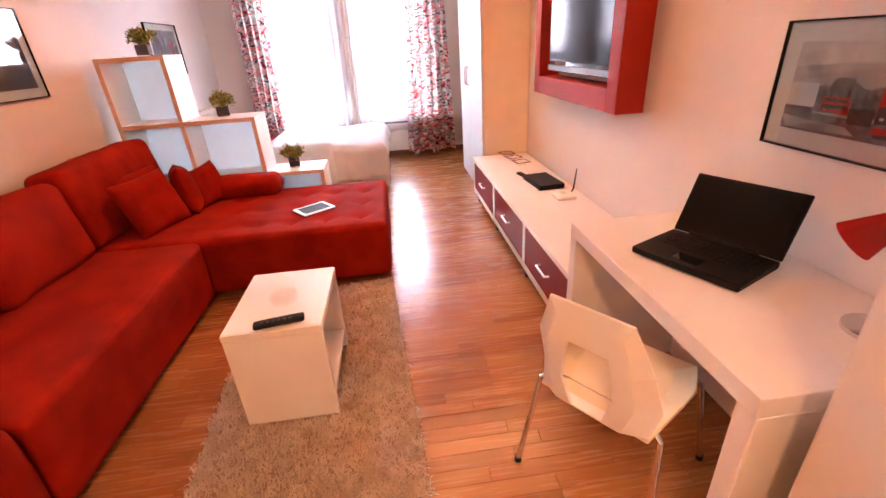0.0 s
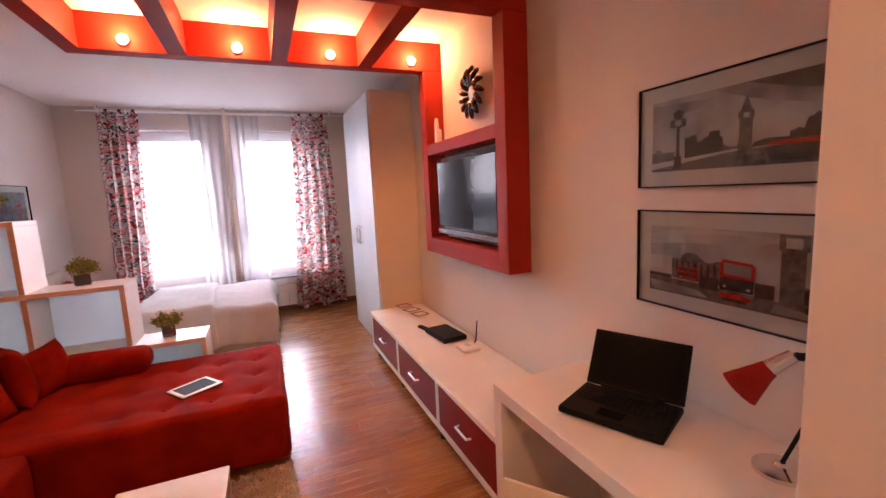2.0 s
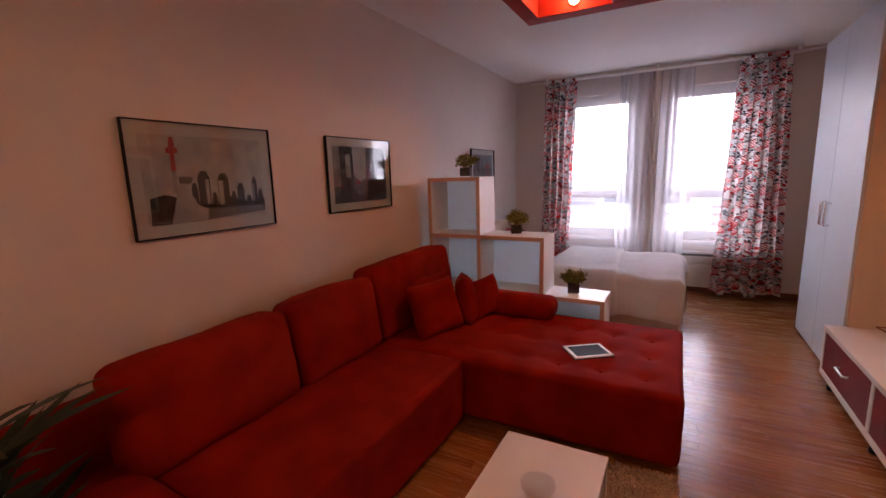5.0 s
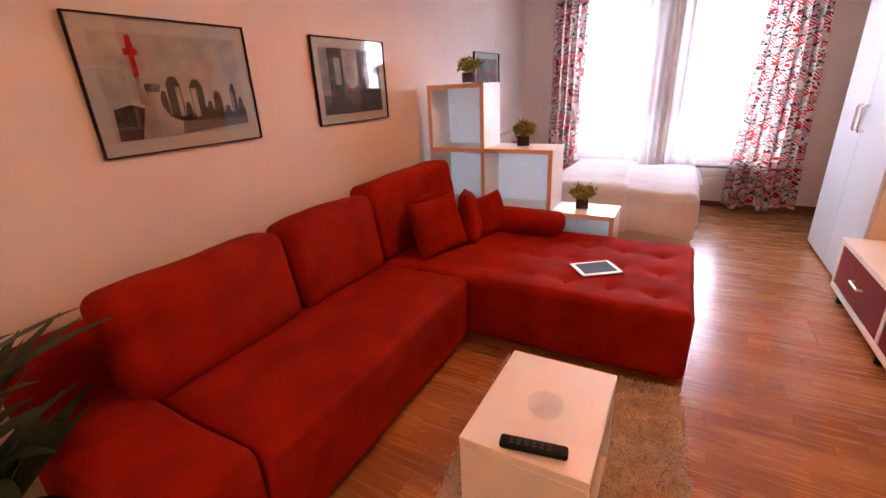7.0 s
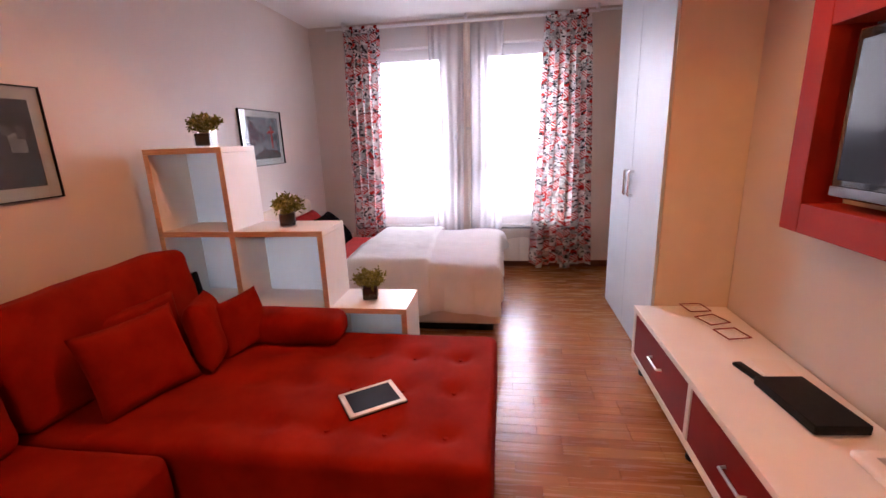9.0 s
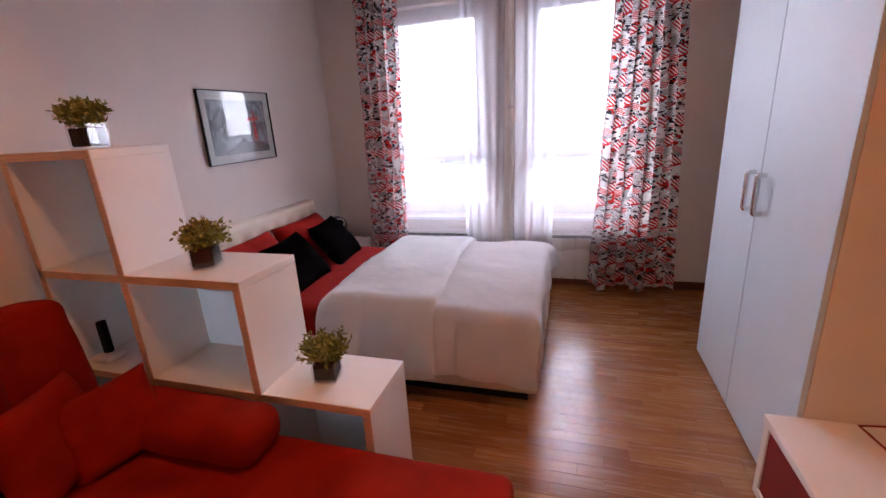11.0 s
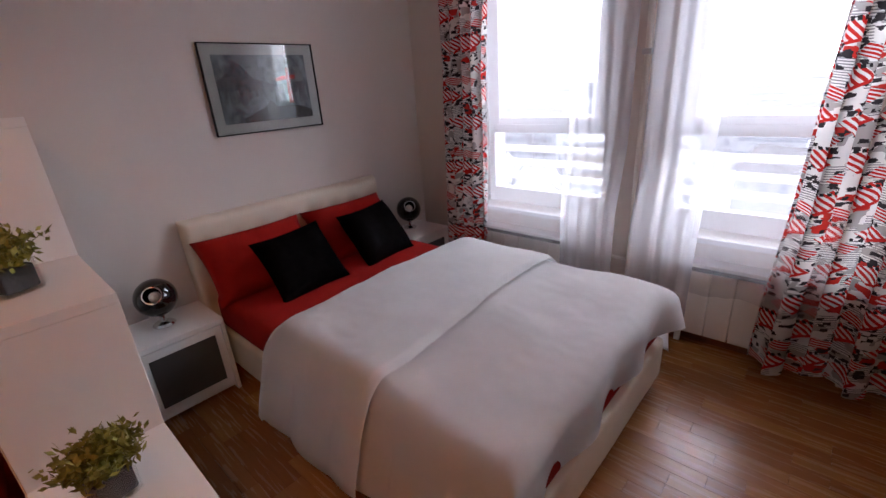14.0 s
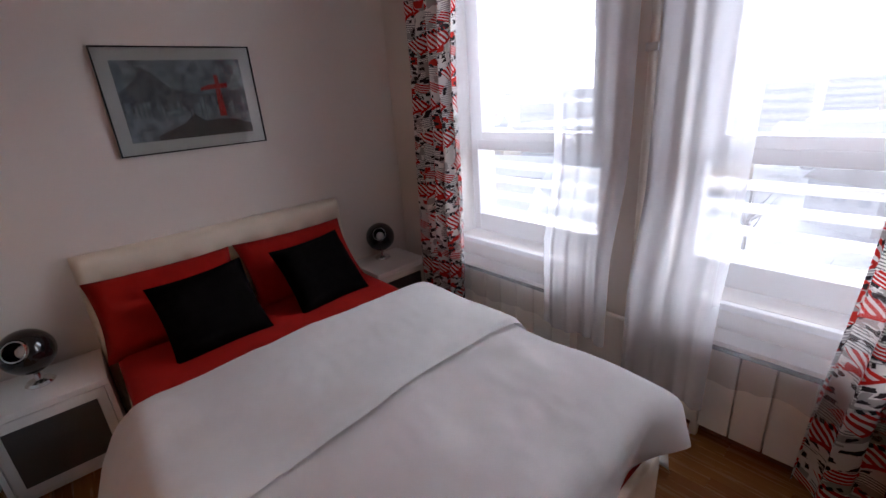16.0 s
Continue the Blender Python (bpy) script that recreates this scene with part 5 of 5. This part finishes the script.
def duvet(u, v):
    """u from the head end to past the foot, v across from side to side."""
    ztop = 0.575
    cx, cy = -0.895 + (1.60 - 0.14 * v ** 1.5 + 0.012 * math.sin(v * 31)) * u, 4.715 + 2.02 * v + 0.02 * math.sin(u * 14) * (1 - v)
    x, y = cx + 0.12 * (1 - u) * (2 * v - 1) ** 2 * 0.6, cy
    z = ztop + 0.03 * math.sin(min(1, max(0, v)) * math.pi) ** 0.7 - 0.015 + 0.03 * noise.noise(Vector((x * 2.2, y * 2.2, 1))) + 0.007 * noise.noise(Vector((x * 3.5 + y * 2, y * 6, 2))) + 0.004 * abs(noise.noise(Vector((x * 9 + y * 6, y * 14, 7))))
    z -= 0.055 * math.exp(-((u) / 0.035) ** 2)
    over_x, lo, hi = x - (BDX + 0.015), BDY0 - 0.025 - y, y - (BDY1 + 0.015)
    r = 0.07

    def hang(o):
        if o <= -r:
            return 0.0, 0.0
        s = o + r
        if s < r * math.pi / 2:
            a = s / r
            return r * math.sin(a) - (s), -(r - r * math.cos(a))
        return r - s, -r - (s - r * math.pi / 2)

    ax, zx = hang(over_x)
    al, zl = hang(lo)
    ah, zh = hang(hi)
    wave = 0.022 * math.sin(x * 11 + 1.5 * noise.noise(Vector((x * 2, 0, 3)))) * min(1, max(0, -zl * 4))
    wavex = 0.026 * math.sin(y * 14 + noise.noise(Vector((y * 2, 0, 5)))) * min(1, max(0, -zx * 4))
    nx, ny = x + ax + wavex, y - al + ah - abs(wave) * 0.9
    nx += -0.015 * min(1, max(0, -zx * 3)) + 0.06 * max(0, 1 - math.hypot(x - 0.62, y - 6.4) / 0.22)
    ny -= 0.085 * min(1, max(0, -zl * 3.2)) ** 1.2 + 0.03 * (1 - u) * min(1, max(0, -zl * 4))
    ny += 0.02 * min(1, max(0, -zh * 3))
    drop = min(zx, zl, zh)
    return (nx, ny, max(z + drop, 0.205 + 0.015 * math.sin(x * 9)))


dv = thing("duvet", (-0.2, 5.7, 0.5), "white cotton duvet with a folded seam spread over the bed", "duvet")
part("cover", sheet(130, 120, duvet, 0.02), WHITECLOTH, dv, smooth=80)


def fold(u, v):
    """The head half, turned back over itself: a second layer that ends in a rounded edge."""
    e = (0.40 + 0.035 * (1 - v)) * 1.74 / (1.60 - 0.14 * v ** 1.5) + 0.006 * math.sin(v * 7) + 0.004 * noise.noise(Vector((v * 9, 1, 1)))
    x, y, z = duvet(e * u, v)
    lift = 0.036 * min(1.0, (1 - u) * 14 + 0.25) ** 0.5
    side = max(0.0, 0.56 - z)
    return (x, y - (0.03 if v < 0.5 else -0.03) * min(1, side * 8), z + lift * (1 - min(1, side * 3)))


part("turned_fold", sheet(60, 120, fold, 0.016), WHITECLOTH, dv, smooth=80)
loose("pillow", 0.66, 0.41, 0.17, (-1.42, 5.36, 0.49), 90, -37, REDCLOTH, "red cotton pillow propped against the headboard", "pillow", "red pillows on the bed", 1.5)
loose("pillow", 0.66, 0.41, 0.17, (-1.42, 6.04, 0.49), 90, -37, REDCLOTH, "red cotton pillow propped against the headboard", "pillow", "red pillows on the bed", 2.5)
loose("throw_cushion", 0.43, 0.40, 0.15, (-1.15, 5.47, 0.50), 86, -39, BLACKCLOTH, "black velvet cushion leaning on a red pillow", "cushion", "black cushions on the bed", 3.5, -5)
loose("throw_cushion", 0.42, 0.40, 0.15, (-1.17, 6.05, 0.50), 92, -39, BLACKCLOTH, "black velvet cushion leaning on a red pillow", "cushion", "black cushions on the bed", 4.5, -3)


def nightstand(y0, y1):
    ns = thing("nightstand", (-1.57, (y0 + y1) / 2, 0), "white bedside table with a frosted drawer front", "nightstand", "bedside tables")
    x0, x1 = XL + 0.018, -1.395
    part("top", box(x0, x1 + 0.004, y0, y1, 0.424, 0.454, 0.004), WHITE, ns)
    part("side", box(x0, x1, y0, y0 + 0.02, 0.001, 0.423, 0.002), WHITE, ns)
    part("side", box(x0, x1, y1 - 0.02, y1, 0.001, 0.423, 0.002), WHITE, ns)
    part("back", box(x0, x0 + 0.012, y0 + 0.021, y1 - 0.021, 0.02, 0.423, 0.002), WHITE, ns)
    part("bottom", box(x0 + 0.013, x1 - 0.01, y0 + 0.021, y1 - 0.021, 0.03, 0.05, 0.002), WHITE, ns)
    d = part("drawer_front", box(x1 - 0.018, x1 - 0.002, y0 + 0.023, y1 - 0.023, 0.055, 0.42, 0.003), WHITE, ns)
    part("inlay", box(x1 - 0.0018, x1 + 0.0005, y0 + 0.06, y1 - 0.06, 0.10, 0.375, 0.0005, 1), INLAY, d, "grey frosted glass inlay")


nightstand(4.58, 5.015)
nightstand(6.45, 6.86)


def ball_lamp(x, y, z, rz):
    root = thing("table_lamp", (x, y, z), "glossy black ball lamp on a chrome foot, unlit", "lamp", "ball lamps on the bedside tables")
    part("foot", lathe([(0.052, 0.0), (0.055, 0.006), (0.045, 0.016), (0.016, 0.022), (0.012, 0.05), (0.02, 0.062)], (x, y, z + 0.0005), 24), CHROME, root)
    b = bmesh.new()
    bmesh.ops.create_uvsphere(b, u_segments=28, v_segments=18, radius=0.10)
    bmesh.ops.delete(b, geom=[v for v in b.verts if v.co.z > 0.092], context="VERTS")
    bmesh.ops.solidify(b, geom=list(b.faces), thickness=0.004)
    R = Matrix.Translation((x, y, z + 0.160)) @ Matrix.Rotation(radians(rz), 4, "Z") @ Matrix.Rotation(radians(62), 4, "Y")
    part("ball", moved(b, R), GLOSSBLACK, root)
    part("rim", moved(tube([(math.cos(a) * 0.042, math.sin(a) * 0.042, 0.0905) for a in (k * math.tau / 24 for k in range(25))], 0.004, 6), R), CHROME, root)
    part("bulb", moved(lathe([(0.012, 0), (0.016, 0.02), (0.028, 0.045), (0.02, 0.066), (0.0, 0.072)], (0, 0, -0.02), 16), R), WHITE, root)


ball_lamp(-1.585, 4.79, 0.454, -20)
ball_lamp(-1.64, 6.66, 0.454, -35)

# ---- leafy floor plant ----
fp = thing("floor_plant", (-1.38, 1.08, 0), "dark leafy plant in a black pot beside the sofa", "plant")
part("pot", lathe([(0.10, 0), (0.13, 0.14), (0.145, 0.30), (0.13, 0.30), (0.12, 0.26), (0.0, 0.26)], (-1.38, 1.08, 0.001), 24), BLACK, fp)
r = random.Random(21)
lf = bmesh.new()
for k in range(90):
    a, l = r.uniform(0, math.tau), r.uniform(0.25, 0.5)
    up = r.uniform(0.5, 2.2)
    p0 = Vector((-1.38, 1.08, 0.34 + r.uniform(0, 0.52)))
    d = Vector((math.cos(a), math.sin(a), up)).normalized()
    side = d.cross(Vector((0, 0, 1))).normalized()
    prev = None
    for i in range(6):
        t = i / 5
        p = p0 + d * l * t + Vector((0, 0, -0.10 * t * t))
        p.x = max(p.x, XL + 0.03)
        w = 0.028 * math.sin(math.pi * min(1, 0.08 + t * 0.95)) ** 0.8 + 0.001
        cur = (lf.verts.new(p - side * w), lf.verts.new(p + side * w))
        if prev:
            lf.faces.new((prev[0], prev[1], cur[1], cur[0]))
        prev = cur
part("leaves", lf, DARKLEAF, fp)

# ---- lamp behind the walk ----
cl = thing("ceiling_lamp", (0.3, -0.6, ZC - 0.12), "round opal ceiling lamp, lit warm, near the entrance", "lamp")
part("canopy", lathe([(0.06, 0.12), (0.06, 0.10), (0.05, 0.095)], (0.3, -0.6, ZC - 0.12), 20), STEEL, cl)
part("globe", lathe([(0.0, -0.07), (0.08, -0.05), (0.13, 0.0), (0.12, 0.06), (0.06, 0.094)], (0.3, -0.6, ZC - 0.12), 24), glow_mat("opal_glow", (1.0, 0.54, 0.25), 33.0), cl)

# ---- oak strip floor ----
structure("floor", box(XL - 0.2, XR + 0.2, YB - 0.2, YF + 0.352, -0.2, -0.006, 0), SUBFLOOR, "oiled reddish oak strip parquet floor", "floor")
floor = bpy.data.objects["floor"]


def strip_mesh(length, width):
    e, t = 0.0004, 0.006
    pts = []
    for z, i in ((-t, 0.0), (-0.0012, 0.0), (0.0, e)):
        pts += [(i, i, z), (length - i, i, z), (length - i, width - i, z), (i, width - i, z)]
    faces = [(8, 9, 10, 11)]
    for k in (0, 4):
        for j in range(4):
            faces.append((k + j, k + (j + 1) % 4, k + 4 + (j + 1) % 4, k + 4 + j))
    return pts, faces


W, G = 0.0695, 0.0005
made, av, af, shared = 0, [], [], {}
fr = random.Random(31)
row, y = 0, YB
while y < YF - 0.001:
    w = min(W, YF - y)
    x = XL - fr.choice((0.0, 0.12, 0.24, 0.36))
    while x < XR:
        l = 0.48
        a, b = max(x, XL), min(x + l, XR)
        if b - a > 0.02:
            L_, W_ = round(b - a - G, 4), round(w - G, 4)
            near = made < 300 and a > 0.2 and b < 1.6 and 2.7 < y < 7.0
            if near:
                if (L_, W_) not in shared:
                    m = bpy.data.meshes.new("strip")
                    m.from_pydata(*[strip_mesh(L_, W_)[0], [], strip_mesh(L_, W_)[1]])
                    m.materials.append(OAK1)
                    shared[L_, W_] = m
                ob = new("plank", shared[L_, W_])
                ob.location = (a, y, 0)
                ob.parent = floor
                made += 1
            else:
                p, f = strip_mesh(L_, W_)
                k = len(av)
                av += [(a + q[0], y + q[1], q[2]) for q in p]
                af += [tuple(i + k for i in g) for g in f]
        x += l
    y += W
    row += 1
m = bpy.data.meshes.new("plank_field")
m.from_pydata(av, [], af)
m.materials.append(OAK2)
fieldob = new("plank_field", m)
fieldob.parent = floor
tagged(fieldob, kind="stuff")
